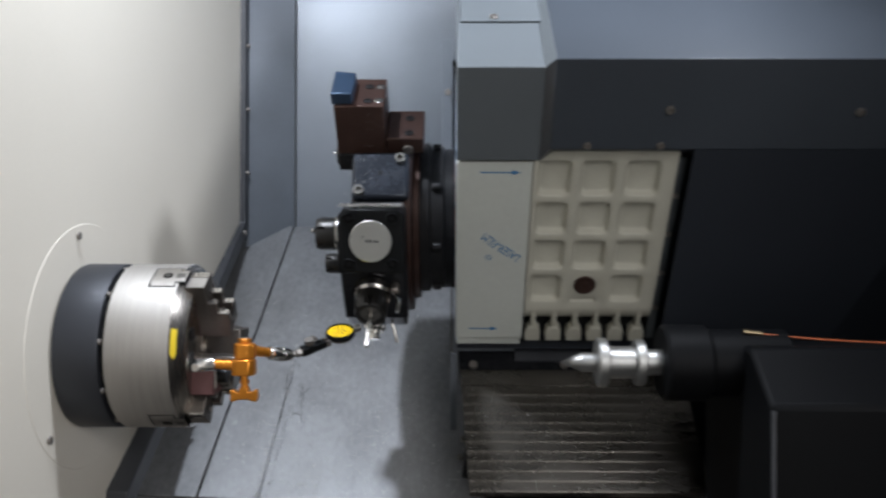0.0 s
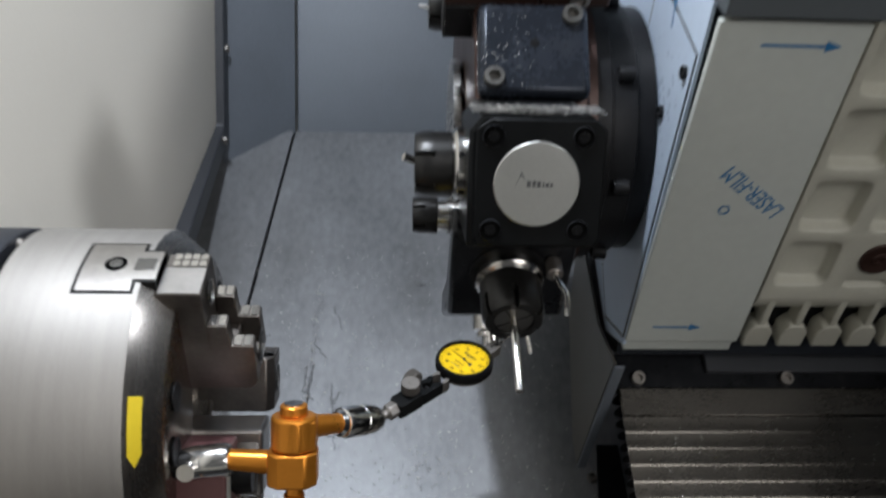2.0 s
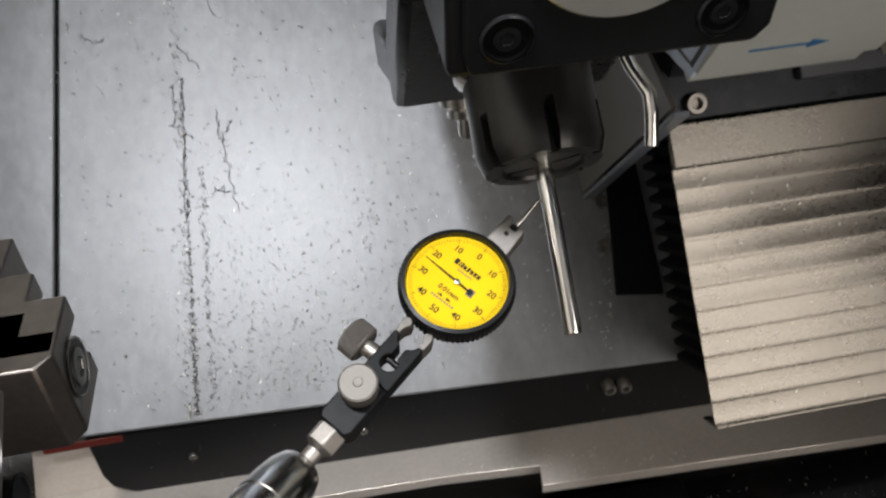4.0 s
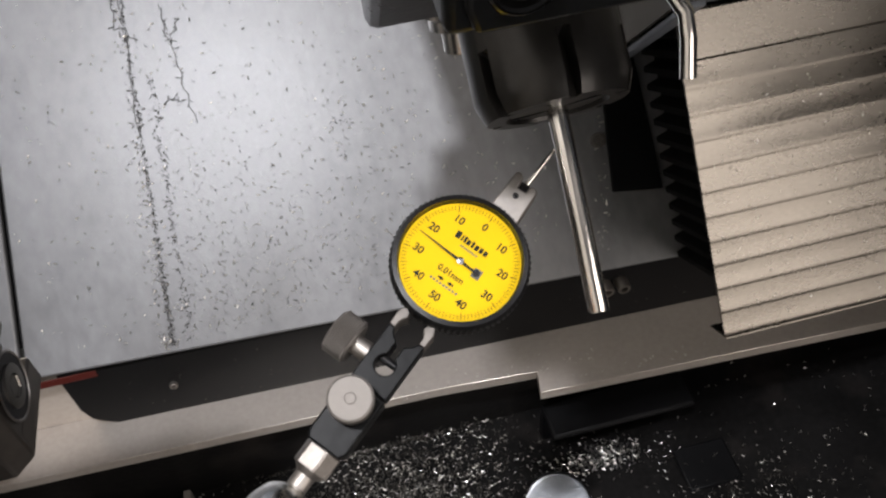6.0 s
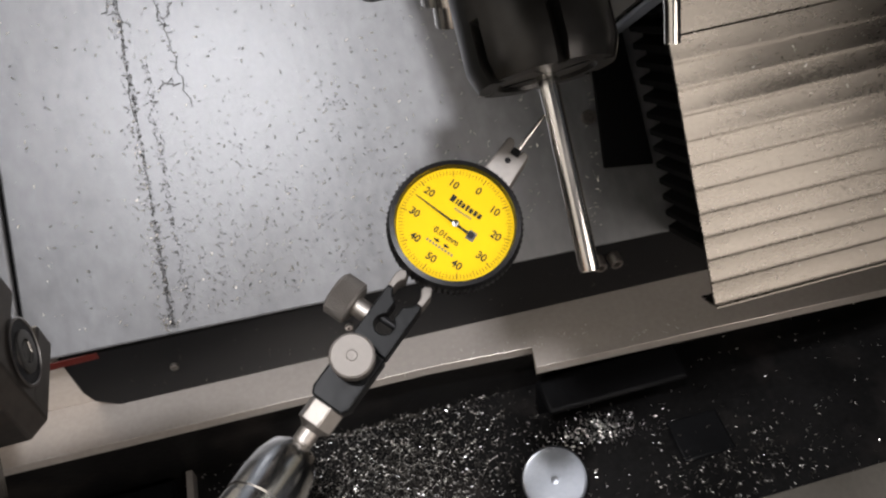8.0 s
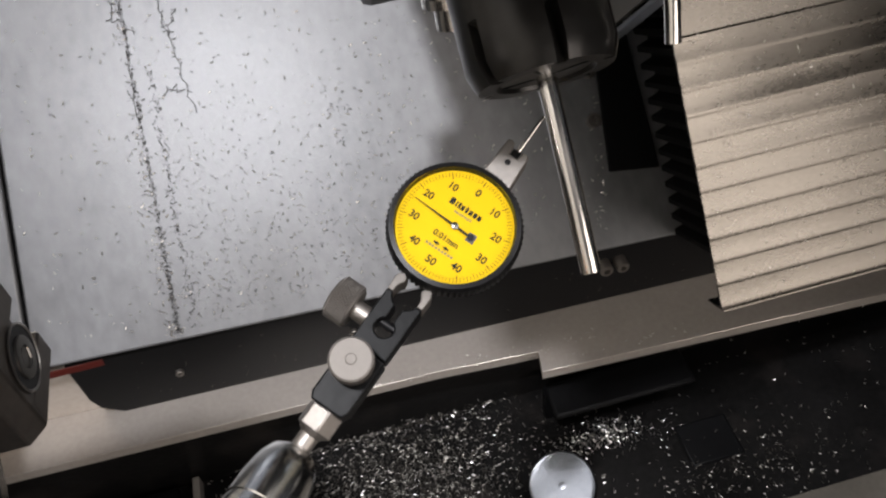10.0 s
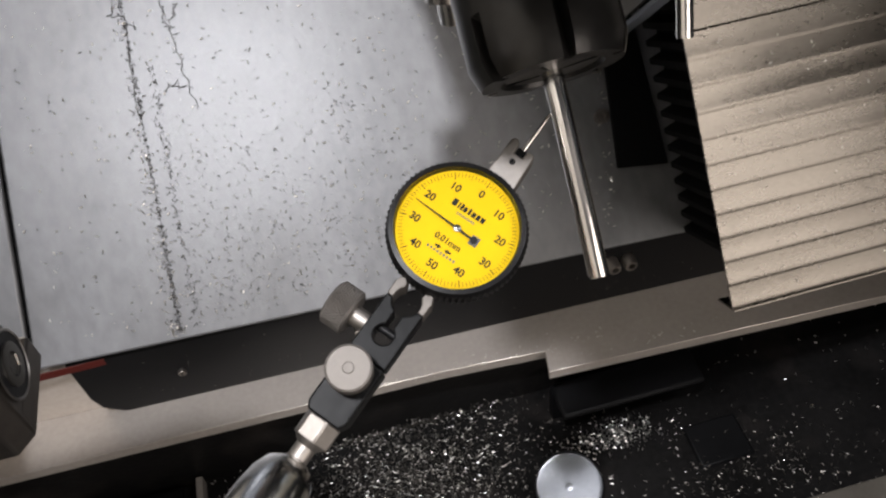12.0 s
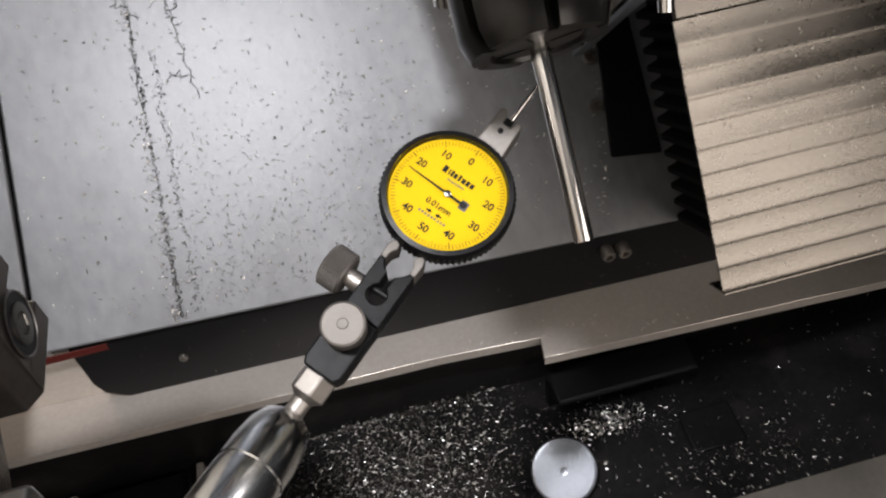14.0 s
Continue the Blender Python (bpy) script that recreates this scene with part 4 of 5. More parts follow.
def dished(bm, cell, pocket, depth, fillet):
    """A rib cell with a cast pocket that falls off in a soft fillet."""
    cx, cy = (pocket[0] + pocket[1]) / 2, (pocket[2] + pocket[3]) / 2
    ha, hb = (pocket[1] - pocket[0]) / 2, (pocket[3] - pocket[2]) / 2
    ang = [2 * math.pi * k / 56 for k in range(56)] + [math.atan2(y - cy, x - cx) % (2 * math.pi) for x in cell[:2] for y in cell[2:]]
    ang = sorted(set(ang))

    def reach(t):
        c, sn = math.cos(t), math.sin(t)
        rx = (cell[1] - cx) / c if c > 1e-9 else (cell[0] - cx) / c if c < -1e-9 else 9.0
        ry = (cell[3] - cy) / sn if sn > 1e-9 else (cell[2] - cy) / sn if sn < -1e-9 else 9.0
        return min(rx, ry)

    def soft(t, inset):
        return (abs(math.cos(t) / (ha - inset)) ** 7 + abs(math.sin(t) / (hb - inset)) ** 7) ** (-1 / 7)

    rings = [[(reach(t), 0.008) for t in ang]]
    for i in range(8):
        f = i / 7
        rings.append([(soft(t, fillet * f), 0.008 - depth * (0.5 - 0.5 * math.cos(math.pi * f))) for t in ang])
    loops = [[bm.verts.new(MP @ Vector((cx + r * math.cos(t), -(cy + r * math.sin(t)), z))) for (r, z), t in zip(rg, ang)] for rg in rings]
    for p, q in zip(loops, loops[1:]):
        for k in range(len(p)):
            bm.faces.new((p[k], p[(k + 1) % len(p)], q[(k + 1) % len(p)], q[k]))
    bm.faces.new(loops[-1])


edge_x, edge_y = (X0, 0.19775, 0.2575, X1), (-0.019, 0.0625, 0.127, 0.190, 0.262)
for i, (x0, x1) in enumerate(cols):
    for j, (y0, y1) in enumerate(rows):
        cell = (edge_x[i], edge_x[i + 1], edge_y[j], edge_y[j + 1])
        if (i, j) == (1, 3):
            dished(bm, cell, (0.207, 0.246, 0.2375, 0.2475), 0.005, 0.0035)
        else:
            dished(bm, cell, (x0 - 0.001, x1 + 0.001, y0 - 0.001, y1 + 0.001), 0.0100, 0.0062)
web = part("rib_plate", bm, CASTING, casting)
bm = prism(BM(), [(-0.2618, -0.012), (-0.2618, 0.008), (-0.2660, 0.0074), (-0.2730, 0.0050), (-0.2800, 0.0005), (-0.2860, -0.005), (-0.2910, -0.012)], X0, X1, MP @ Matrix(((0, 0, 1, 0), (1, 0, 0, 0), (0, 1, 0, 0), (0, 0, 0, 1))))
part("scoop", bm, CASTING, casting)
bm = lathe(BM(), [(0.0165, 0.0078), (0.0163, 0.0094), (0.0150, 0.0100), (0.0120, 0.0092), (0.0065, 0.0090), (0.0060, 0.0100), (0.0030, 0.0100), (0.0028, 0.0085), (0, 0.0085)], MP @ Matrix.Translation((0.2265, -0.2135, 0)), 40)
part("plug", bm, BROWN_STEEL, casting, "dark bronze screwed plug")
# black sheet added behind the fingers for the shadow below the ridge
bm = box(BM(), X0, X1 + 0.004, -0.322, -0.2622, -0.020, -0.010, MP)
part("finger_gap_shade", bm, BLACK_SHEET, casting)
for k in range(6):
    cx = 0.1545 + k * 0.0322
    bm = BM()
    box(bm, cx - 0.0035, cx + 0.0035, -0.302, -0.2615, -0.010, 0.007, MP)
    prism(bm, [(cx - 0.0115, -0.325), (cx + 0.0115, -0.325), (cx + 0.0115, -0.306), (cx + 0.006, -0.298), (cx - 0.006, -0.298), (cx - 0.0115, -0.306)], -0.010, 0.0085, MP)
    part("finger", bm, CASTING, casting, bevel=0.0015)
for y in (-0.06, -0.125, -0.195, -0.262):
    bm = socket_screw(BM(), MP @ Matrix.Translation((X1 + 0.006, y, 0.0005)), 0.0042, 0.004)
    part("screw", bm, NICKEL, casting)
bm = box(BM(), X1 + 0.0005, X1 + 0.012, -0.325, 0.0, -0.004, 0.0005, MP)
part("edge_strip", bm, DARK_ENAMEL, casting)

# rear slide column behind the turret
column = thing("slide_column", (0.03, 1.56, 1.30), "light grey slide column with a slotted rail", "column")
bm = BM()
box(bm, 0.010, 0.030, 1.560, 1.58, 1.28, 1.74)
box(bm, 0.046, 0.075, 1.5605, 1.58, 1.28, 1.76)
box(bm, 0.0300, 0.0460, 1.5608, 1.58, 1.70, 1.74)
part("column_plate", bm, GREY_SHEET, column, bevel=0.001)
part("slot_back", box(BM(), 0.030, 0.046, 1.578, 1.584, 1.28, 1.70), BLACK_SHEET, column)
part("rail", box(BM(), 0.0335, 0.0380, 1.566, 1.5775, 1.28, 1.685), RED_PAINT, column, "red rail")
part("rail", box(BM(), 0.0382, 0.0415, 1.568, 1.5775, 1.28, 1.665), FILM, column)
for x, z in ((0.021, 1.641), (0.059, 1.600)):
    part("screw", socket_screw(BM(), frame_of((x, 1.5603, z), (1, 0, 0), (0, -1, 0)), 0.006, 0.004), NICKEL, column)

# ---------- way cover ----------
CO = Vector((0, 1.394, 1.1786))
CU = Vector((0, 0.527, 0.85))
MC = Matrix((Vector((1, 0, 0)), CU, Vector((0, -0.85, 0.527)))).transposed().to_4x4()
MC.translation = CO
cover = thing("way_cover", MC @ Vector((0.05, -0.228, 0)), "telescopic brushed steel way cover with wet chips", "way cover")


def sheared(bm):
    for v in bm.verts:
        s = (CO - v.co).dot(CU)
        v.co.x += 0.07 * s
    return bm


bm = sheared(box(BM(), 0.040, 0.42, -0.0315, 0.004, -0.02, 0.0, MC))
strip = part("rail_strip", bm, BLACK_OIL, cover, "oily black rail strip", bevel=0.001)
bm = sheared(box(BM(), 0.1315, 0.42, -0.016, 0.006, 0.0, 0.006, MC))
part("wiper_bar", bm, TRIM_DARK, cover, bevel=0.001)
for x in (0.064, 0.212, 0.355):
    bm = socket_screw(BM(), MC @ Matrix.Translation((x, -0.022, 0.0)), 0.0068, 0.006)
    part("bolt", bm, NICKEL, strip)
bm = sheared(box(BM(), 0.040, 0.40, -0.0603, -0.032, 0.003, 0.007, MC))
part("head_segment", bm, COVER_STEEL, cover, bevel=0.0015)
n = 11
for k in range(n):
    s0, s1 = 0.0605 + k * 0.01525, 0.0605 + (k + 1) * 0.01525
    h = 0.0042 - k * 0.0003
    bm = BM()
    sm = (s0 + s1) / 2 + 0.0012
    prism(bm, [(-s1, h - 0.0022), (-s0, h - 0.0022), (-s0, h), (-sm, h - 0.00030 - 0.00005 * (k % 3)), (-sm - 0.0034, h + 0.00012), (-s1 + 0.0012, h + 0.00005), (-s1, h - 0.00020)][::-1], 0.040, 0.40, MC @ Matrix(((0, 0, 1, 0), (1, 0, 0, 0), (0, 1, 0, 0), (0, 0, 0, 1))))
    part("segment", sheared(bm), COVER_STEEL, cover)
bm = sheared(box(BM(), 0.0405, 0.40, -0.2295, -0.2285, -0.020, 0.002, MC))
part("lip", bm, COVER_STEEL, cover)
# black folding bellows under the cover's edge
bellows = thing("bellows", MC @ Vector((0.05, -0.22, -0.1)), "black folded rubber bellows beside the way cover", "bellows")
bm = sheared(box(BM(), 0.080, 0.40, -0.225, 0.0, -0.13, -0.0028, MC))
part("inner_box", bm, RUBBER, bellows)
for k in range(17):
    s = 0.012 + k * 0.0128
    bm = sheared(prism(BM(), [(0.0802, -s - 0.0055), (0.070, -s - 0.002), (0.070, -s + 0.002), (0.0802, -s + 0.0055)], -0.128, -0.0028, MC))
    part("fold", bm, RUBBER, bellows)
# bracket plate between carriage and floor
bracket = thing("guard_bracket", (0.03, 1.475, 1.04), "grey sheet guard bracket with a folded front edge", "bracket")
bm = prism(BM(), [(1.335, 1.188), (1.472, 1.040), (1.497, 1.058), (1.540, 1.20), (1.50, 1.30), (1.40, 1.21)], 0.0270, 0.0300, YZ)
part("side_plate", bm, BRACKET, bracket)
bm = BM()
slab(bm, [(0.027, 1.333, 1.1865), (0.027, 1.470, 1.0385), (0.0365, 1.470, 1.0385), (0.0365, 1.333, 1.1865)][::-1], 0.003)
part("front_fold", bm, GREY_SHEET, bracket, bevel=0.0006)
bm = BM()
slab(bm, [bed(0.046, 1.432) + OUT * 0.004, bed(0.085, 1.428) + OUT * 0.004, bed(0.085, 1.52) + OUT * 0.004, bed(0.060, 1.52) + OUT * 0.004], 0.003)
solo("foot_plate", bm, BLACK_SHEET, "black foot plate screwed to the chute floor", "plate", bed(0.06, 1.46), bevel=0.001)
for x, y in ((0.049, 1.490), (0.044, 1.462)):
    bm = socket_screw(BM(), frame_of(bed(x, y), (1, 0, 0), OUT), 0.0055, 0.006)
    solo("floor_bolt", bm, NICKEL, "socket head bolt on the chute floor", "bolt", bed(x, y), "floor bolts")
for x in (0.030, 0.043):
    bm = socket_screw(BM(), frame_of((x, 1.4075 - 0.033 * (x + 0.39), 0.905), (1, 0, 0), (0, -1, 0)), 0.0052, 0.010)
    part("screw", bm, NICKEL, apron)
for x in (-0.305, -0.17):
    bm = socket_screw(BM(), frame_of((x, 1.4075 - 0.033 * (x + 0.39), 0.892), (1, 0, 0), (0, -1, 0)), 0.0032, 0.003)
    part("screw", bm, NICKEL, apron)

# ---------- tailstock ----------
TL = lambda x: frame_of((x, 1.120, 1.199), (0, 1, 0), (1, 0, 0))
tail = thing("tailstock", (0.50, 1.12, 0.9), "black tailstock with a bright live centre", "tailstock")
bm = lathe(BM(), [(0, 0), (0.0125, 0.028), (0.0125, 0.048)], TL(0.1715), 40)
part("live_centre_point", bm, LIVE_STEEL, tail, "bright ground centre point")
bm = lathe(BM(), [(0.0, 0), (0.030, 0), (0.032, 0.002), (0.032, 0.012), (0.030, 0.014), (0.021, 0.014), (0.021, 0.050), (0.029, 0.050), (0.0305, 0.052), (0.0305, 0.060), (0.029, 0.062), (0.017, 0.062), (0.017, 0.085)], TL(0.2195), 56)
part("live_centre_body", bm, LIVE_STEEL, tail, "ribbed bright steel centre body")
bm = lathe(BM(), [(0.0, 0), (0.046, 0), (0.05, 0.004), (0.05, 0.055), (0.044, 0.06), (0.044, 0.16), (0, 0.16)], TL(0.304), 56)
part("quill", bm, TAIL_BLACK, tail, "oily black quill")
bm = prism(BM(), [(0.99, 0.67), (1.25, 0.67), (1.25, 1.19), (1.16, 1.2255), (1.06, 1.2255), (0.99, 1.165)], 0.40, 0.775, YZ)
part("tailstock_body", bm, TAIL_BLACK, tail, bevel=0.006)
bm = box(BM(), 0.4, 0.403, 0.984, 0.9895, 0.68, 1.16)
part("edge_strip", bm, TRIM_DARK, tail)
cable = thing("cable", (0.42, 1.10, 1.24), "orange cable ending in a brass connector", "cable")
bm = tube(BM(), [(0.428, 1.100, 1.2392), (0.445, 1.100, 1.2375), (0.475, 1.099, 1.2345), (0.510, 1.100, 1.2318), (0.555, 1.102, 1.2292), (0.600, 1.101, 1.2272), (0.660, 1.100, 1.2271), (0.774, 1.098, 1.2271)], 0.0010, 10)
part("wire", bm, WIRE, cable)
part("connector", rod_between(BM(), (0.406, 1.100, 1.2418), (0.430, 1.100, 1.2390), 0.0035, 14, chamfer=0.0008), BRASS, cable)

# ---------- dial test indicator ----------
PH = radians(26)
EV = Vector((0, math.cos(PH), math.sin(PH)))
EN = Vector((0, -math.sin(PH), math.cos(PH)))
ST = radians(40.5)
IA = Vector((1, 0, 0)) * math.cos(ST) + EV * math.sin(ST)
IB = Vector((-1, 0, 0)) * math.sin(ST) + EV * math.cos(ST)
MD = Matrix((IA, IB, EN)).transposed().to_4x4()
MD.translation = Vector((-0.1245, 1.1655, 1.2350))
MX = lambda x, y, z: MD @ Matrix.Translation((x, y, z)) @ pose(0, 0, 0, 0, 90, 0)
MY = lambda x, y, z: MD @ Matrix.Translation((x, y, z)) @ pose(0, 0, 0, -90, 0, 0)
MZ = lambda x, y, z: MD @ Matrix.Translation((x, y, z))


def knurled(bm, m, r, h, teeth, depth, chamfer=0.0006, rows=1):
    """A knurled drum along z of m."""
    levels = [(0, r - chamfer - depth), (chamfer, None), (h - chamfer, None), (h, r - chamfer - depth)]
    if rows > 1:
        levels = [levels[0]] + [(chamfer + (h - 2 * chamfer) * i / rows, None) for i in range(rows + 1)] + [levels[-1]]
    rings = []
    for li, (z, rr) in enumerate(levels):
        ring = []
        for k in range(teeth * 2):
            a = math.pi * k / teeth
            rad = rr if rr is not None else (r if (k + (li if rows > 1 else 0)) % 2 else r - depth)
            ring.append(bm.verts.new(m @ Vector((rad * math.cos(a), rad * math.sin(a), z))))
        rings.append(ring)
    n_ = teeth * 2
    for a, b in zip(rings, rings[1:]):
        for k in range(n_):
            bm.faces.new((a[k], a[(k + 1) % n_], b[(k + 1) % n_], b[k]))
    bm.faces.new(rings[0][::-1])
    bm.faces.new(rings[-1])
    return bm


def diamond_knurl(bm, m, r, h, teeth, depth, rows, chamfer=0.0006):
    """A drum along z of m whose rim is cut into small pyramids."""
    dz = (h - 2 * chamfer) / rows
    at = lambda i, j, rad, z: m @ Vector((rad * math.cos(2 * math.pi * (i + 0.5 * j) / teeth), rad * math.sin(2 * math.pi * (i + 0.5 * j) / teeth), z))
    grid = [[bm.verts.new(at(i, j, r - depth, chamfer + j * dz)) for i in range(teeth)] for j in range(rows + 1)]
    for j in range(rows):
        for i in range(teeth):
            k = (i + 1) % teeth
            q = (grid[j][i], grid[j][k], grid[j + 1][k], grid[j + 1][i])
            c = bm.verts.new(at(i + 0.5, j + 0.5, r, chamfer + (j + 0.5) * dz))
            for n in range(4):
                bm.faces.new((q[n], q[(n + 1) % 4], c))
    for j, z in ((0, 0), (rows, h)):
        ring = [bm.verts.new(at(i, j, r - depth - chamfer, z)) for i in range(teeth)]
        for i in range(teeth):
            k = (i + 1) % teeth
            bm.faces.new((grid[j][i], grid[j][k], ring[k], ring[i]))
        bm.faces.new(ring)
    return bm


dial = thing("dial_indicator", MD @ Vector((0, 0, -0.0095)), "lever dial test indicator with a yellow face and black bezel", "dial indicator")
bm = lathe(BM(), [(0, -0.0105), (0.0170, -0.0105), (0.0182, -0.0095), (0.0182, -0.0035), (0.0, -0.0035)], MZ(0, 0, 0), 56)
part("case", bm, NICKEL, dial, "matt nickel case")
bm = BM()
teeth, rings = 72, []
for r, z, tooth in ((0.0186, -0.0075, 0), (0.0201, -0.0068, 1), (0.0203, -0.0012, 1), (0.0196, -0.0004, 0), (0.0192, 0.0010, 0), (0.0178, 0.0012, 0), (0.0174, -0.0014, 0)):
    rings.append([bm.verts.new(MD @ Vector(((r - (0.0006 if tooth and k % 2 else 0)) * math.cos(math.pi * k / teeth), (r - (0.0006 if tooth and k % 2 else 0)) * math.sin(math.pi * k / teeth), z))) for k in range(teeth * 2)])
for a, b in zip(rings, rings[1:]):
    for k in range(teeth * 2):
        bm.faces.new((a[k], a[(k + 1) % (teeth * 2)], b[(k + 1) % (teeth * 2)], b[k]))
part("bezel", bm, BLACK_PLASTIC, dial, "black knurled bezel")
bm = lathe(BM(), [(0.0175, -0.0022), (0.0175, -0.0014), (0, -0.0014)], MZ(0, 0, 0), 64)
face = part("dial_face", bm, YELLOW, dial, "yellow printed dial face")
# scale of one hundred strokes, one mesh
bm = BM()
for k in range(100):
    a = 2 * math.pi * k / 100
    w, r0 = (0.00014, 0.0148) if k % 10 == 0 else (0.00008, 0.0154 if k % 5 else 0.0151)
    mm = MD @ Matrix.Rotation(a, 4, "Z")
    box(bm, r0, 0.0167, -w, w, -0.00139, -0.00134, mm)
part("scale", bm, PRINT, face, kind="stuff")
UPR = Matrix(((0, 1, 0, 0), (-1, 0, 0, 0), (0, 0, 1, 0), (0, 0, 0, 1)))   # print upright towards the zero
for k, num in enumerate(("0", "10", "20", "30", "40", "50", "40", "30", "20", "10")):
    a = 2 * math.pi * k / 10
    lettering(num, 0.0032, MZ(0.0124 * math.cos(a), 0.0124 * math.sin(a), -0.00135) @ UPR, PRINT, "numeral", face, 0.00002, 0.00008)
lettering("0.01mm", 0.0026, MZ(-0.0046, 0.0, -0.00135) @ UPR, PRINT, "numeral", face, 0.00002, 0.00006)
for y, w, h in ((0.0049, 0.0015, 0.0022), (0.0034, 0.0005, 0.0019), (0.0024, 0.0008, 0.0020), (0.0012, 0.0011, 0.0016), (-0.0002, 0.0008, 0.0020), (-0.0016, 0.0012, 0.0016), (-0.0031, 0.0011, 0.0017), (-0.0046, 0.0012, 0.0016)):
    bm = box(BM(), 0.0052, 0.0052 + h, y - w / 2, y + w / 2, -0.00139, -0.00133, MD)
    part("print_bar", bm, PRINT, face)
for x, y0, y1 in ((0.0036, -0.003, 0.003), (-0.0088, -0.0048, 0.0048)):
    n_ = 9
    for i in range(n_):
        ya = y0 + (y1 - y0) * i / n_
        part("print_bar", box(BM(), x, x + 0.00075, ya, ya + (y1 - y0) / n_ * 0.62, -0.00139, -0.00134, MD), CAP_PRINT, face)
for sgn in (1, -1):
    bm = prism(BM(), [(-0.0071, sgn * 0.0005), (-0.0064, sgn * 0.0017), (-0.0068, sgn * 0.0017), (-0.0068, sgn * 0.0026), (-0.0074, sgn * 0.0026), (-0.0074, sgn * 0.0017), (-0.0078, sgn * 0.0017)], -0.00139, -0.00134, MD)
    part("print_arrow", bm, PRINT, face)
part("print_box", box(BM(), -0.0018, 0.0012, -0.0072, -0.0046, -0.00139, -0.00135, MD), CAP_PRINT, face)
# needle with its hub and counterweight
mn = MD @ Matrix.Rotation(radians(87), 4, "Z")
bm = prism(BM(), [(-0.0050, -0.00035), (0.0, -0.00038), (0.0145, -0.00010), (0.0145, 0.00010), (0.0, 0.00038), (-0.0050, 0.00035)], -0.0009, -0.0007, mn)
lathe(bm, [(0.0011, -0.0009), (0.0011, -0.0007), (0, -0.0007)], mn @ Matrix.Translation((-0.0057, 0, 0)), 20)
needle = part("needle", bm, BLACK_STEEL, dial)
part("hub", lathe(BM(), [(0.0011, -0.0010), (0.0011, -0.0004), (0.0007, -0.0002), (0, -0.0002)], MZ(0, 0, 0), 24), BRIGHT, needle)
bm = lathe(BM(), [(0.0177, 0.0004), (0.0177, 0.0008), (0.012, 0.0010), (0, 0.0011)], MZ(0, 0, 0), 56, close=False)
pane = part("glass", bm, glass, dial, "clear dial glass")
pane.visible_shadow = False
# lever housing, fork and contact point
bm = prism(BM(), [(0.0165, -0.0068), (0.0305, -0.0062), (0.0312, -0.0054), (0.0312, -0.0035), (0.0285, -0.0034), (0.0285, -0.0006), (0.0318, -0.0004), (0.0330, 0.0008), (0.0325, 0.0024), (0.0165, 0.0030)], -0.0088, -0.0016, MD)
arm = part("lever_housing", bm, NICKEL, dial, "grey steel lever housing", bevel=0.0005)
part("pivot", socket_screw(BM(), MZ(0.0258, -0.0016, -0.0016), 0.0009, 0.0004), BLACK_STEEL, arm)
part("fork_gap", box(BM(), 0.0284, 0.0308, -0.0034, -0.0007, -0.0082, -0.0020, MD), BLACK_PLASTIC, arm)
bm = rod_between(BM(), MD @ Vector((0.0295, -0.0020, -0.0040)), MD @ Vector((0.0368, -0.0024, -0.0022)), 0.0009, 14, 0.0007)
rod_between(bm, MD @ Vector((0.0366, -0.0024, -0.0022)), MD @ Vector((0.0470, -0.0030, 0.0006)), 0.0007, 14, 0.0003)
part("contact_point", bm, BRIGHT, dial, "fine steel contact point")

# ---------- swivel clamp and arms ----------
clamp = thing("swivel_clamp", MD @ Vector((-0.045, 0, -0.013)), "black dovetail swivel clamp with two knurled thumb screws", "clamp")


def arc(cx, r, a0, a1, n=8):
    return [(cx + r * math.cos(radians(a0 + (a1 - a0) * i / n)), r * math.sin(radians(a0 + (a1 - a0) * i / n))) for i in range(n + 1)]


# a big round mouth, a slit and a small round hole between the two prongs
upper = [(-0.0255, 0.0060)] + arc(-0.0245, 0.0042, 104, 162, 6) + arc(-0.0356, 0.0030, 26, 180, 10)
outline = [(-0.0435, 0.0060)] + upper + [(x, -y) for x, y in upper[-2::-1]] + [(-0.0435, -0.0060)]
bm = prism(BM(), outline, -0.0135, -0.0040, MD)
part("front_jaw", bm, PLATE_BLACK, clamp, bevel=0.0004)
for sg in (1, -1):
    tip = [(-0.0254, 0.0060), (-0.0212, 0.0062), (-0.0184, 0.0050), (-0.0184, 0.0036), (-0.0212, 0.0027)] + arc(-0.0245, 0.0042, 50, 103, 6)
    bm = prism(BM(), [(x, sg * y) for x, y in tip], -0.0135, -0.0042, MD)
    part("dovetail_tip", bm, KNOB, clamp, "worn aluminium dovetail tip", bevel=0.0003)
bm = prism(BM(), [(-0.0632, -0.0050), (-0.0632, 0.0050), (-0.0610, 0.0062), (-0.0439, 0.0062), (-0.0439, -0.0062), (-0.0610, -0.0062)], -0.0140, -0.0028, MD)
part("rear_block", bm, PLATE_BLACK, clamp, bevel=0.0006)
part("clamp_screw", rod_between(BM(), MD @ Vector((-0.034, -0.0056, -0.008)), MD @ Vector((-0.034, 0.0056, -0.008)), 0.0012, 12), BLACK_STEEL, clamp)
bm = knurled(BM(), MZ(-0.0490, 0.0010, -0.0012), 0.0064, 0.0072, 48, 0.00035, 0.0004)
k2 = part("thumb_screw", bm, KNOB, clamp, "knurled nickel thumb screw")
part("screw_dimple", lathe(BM(), [(0.0016, 0.0), (0.0014, 0.00025), (0, 0.0001)], MZ(-0.0490, 0.0010, 0.0060), 20), KNOB, k2)
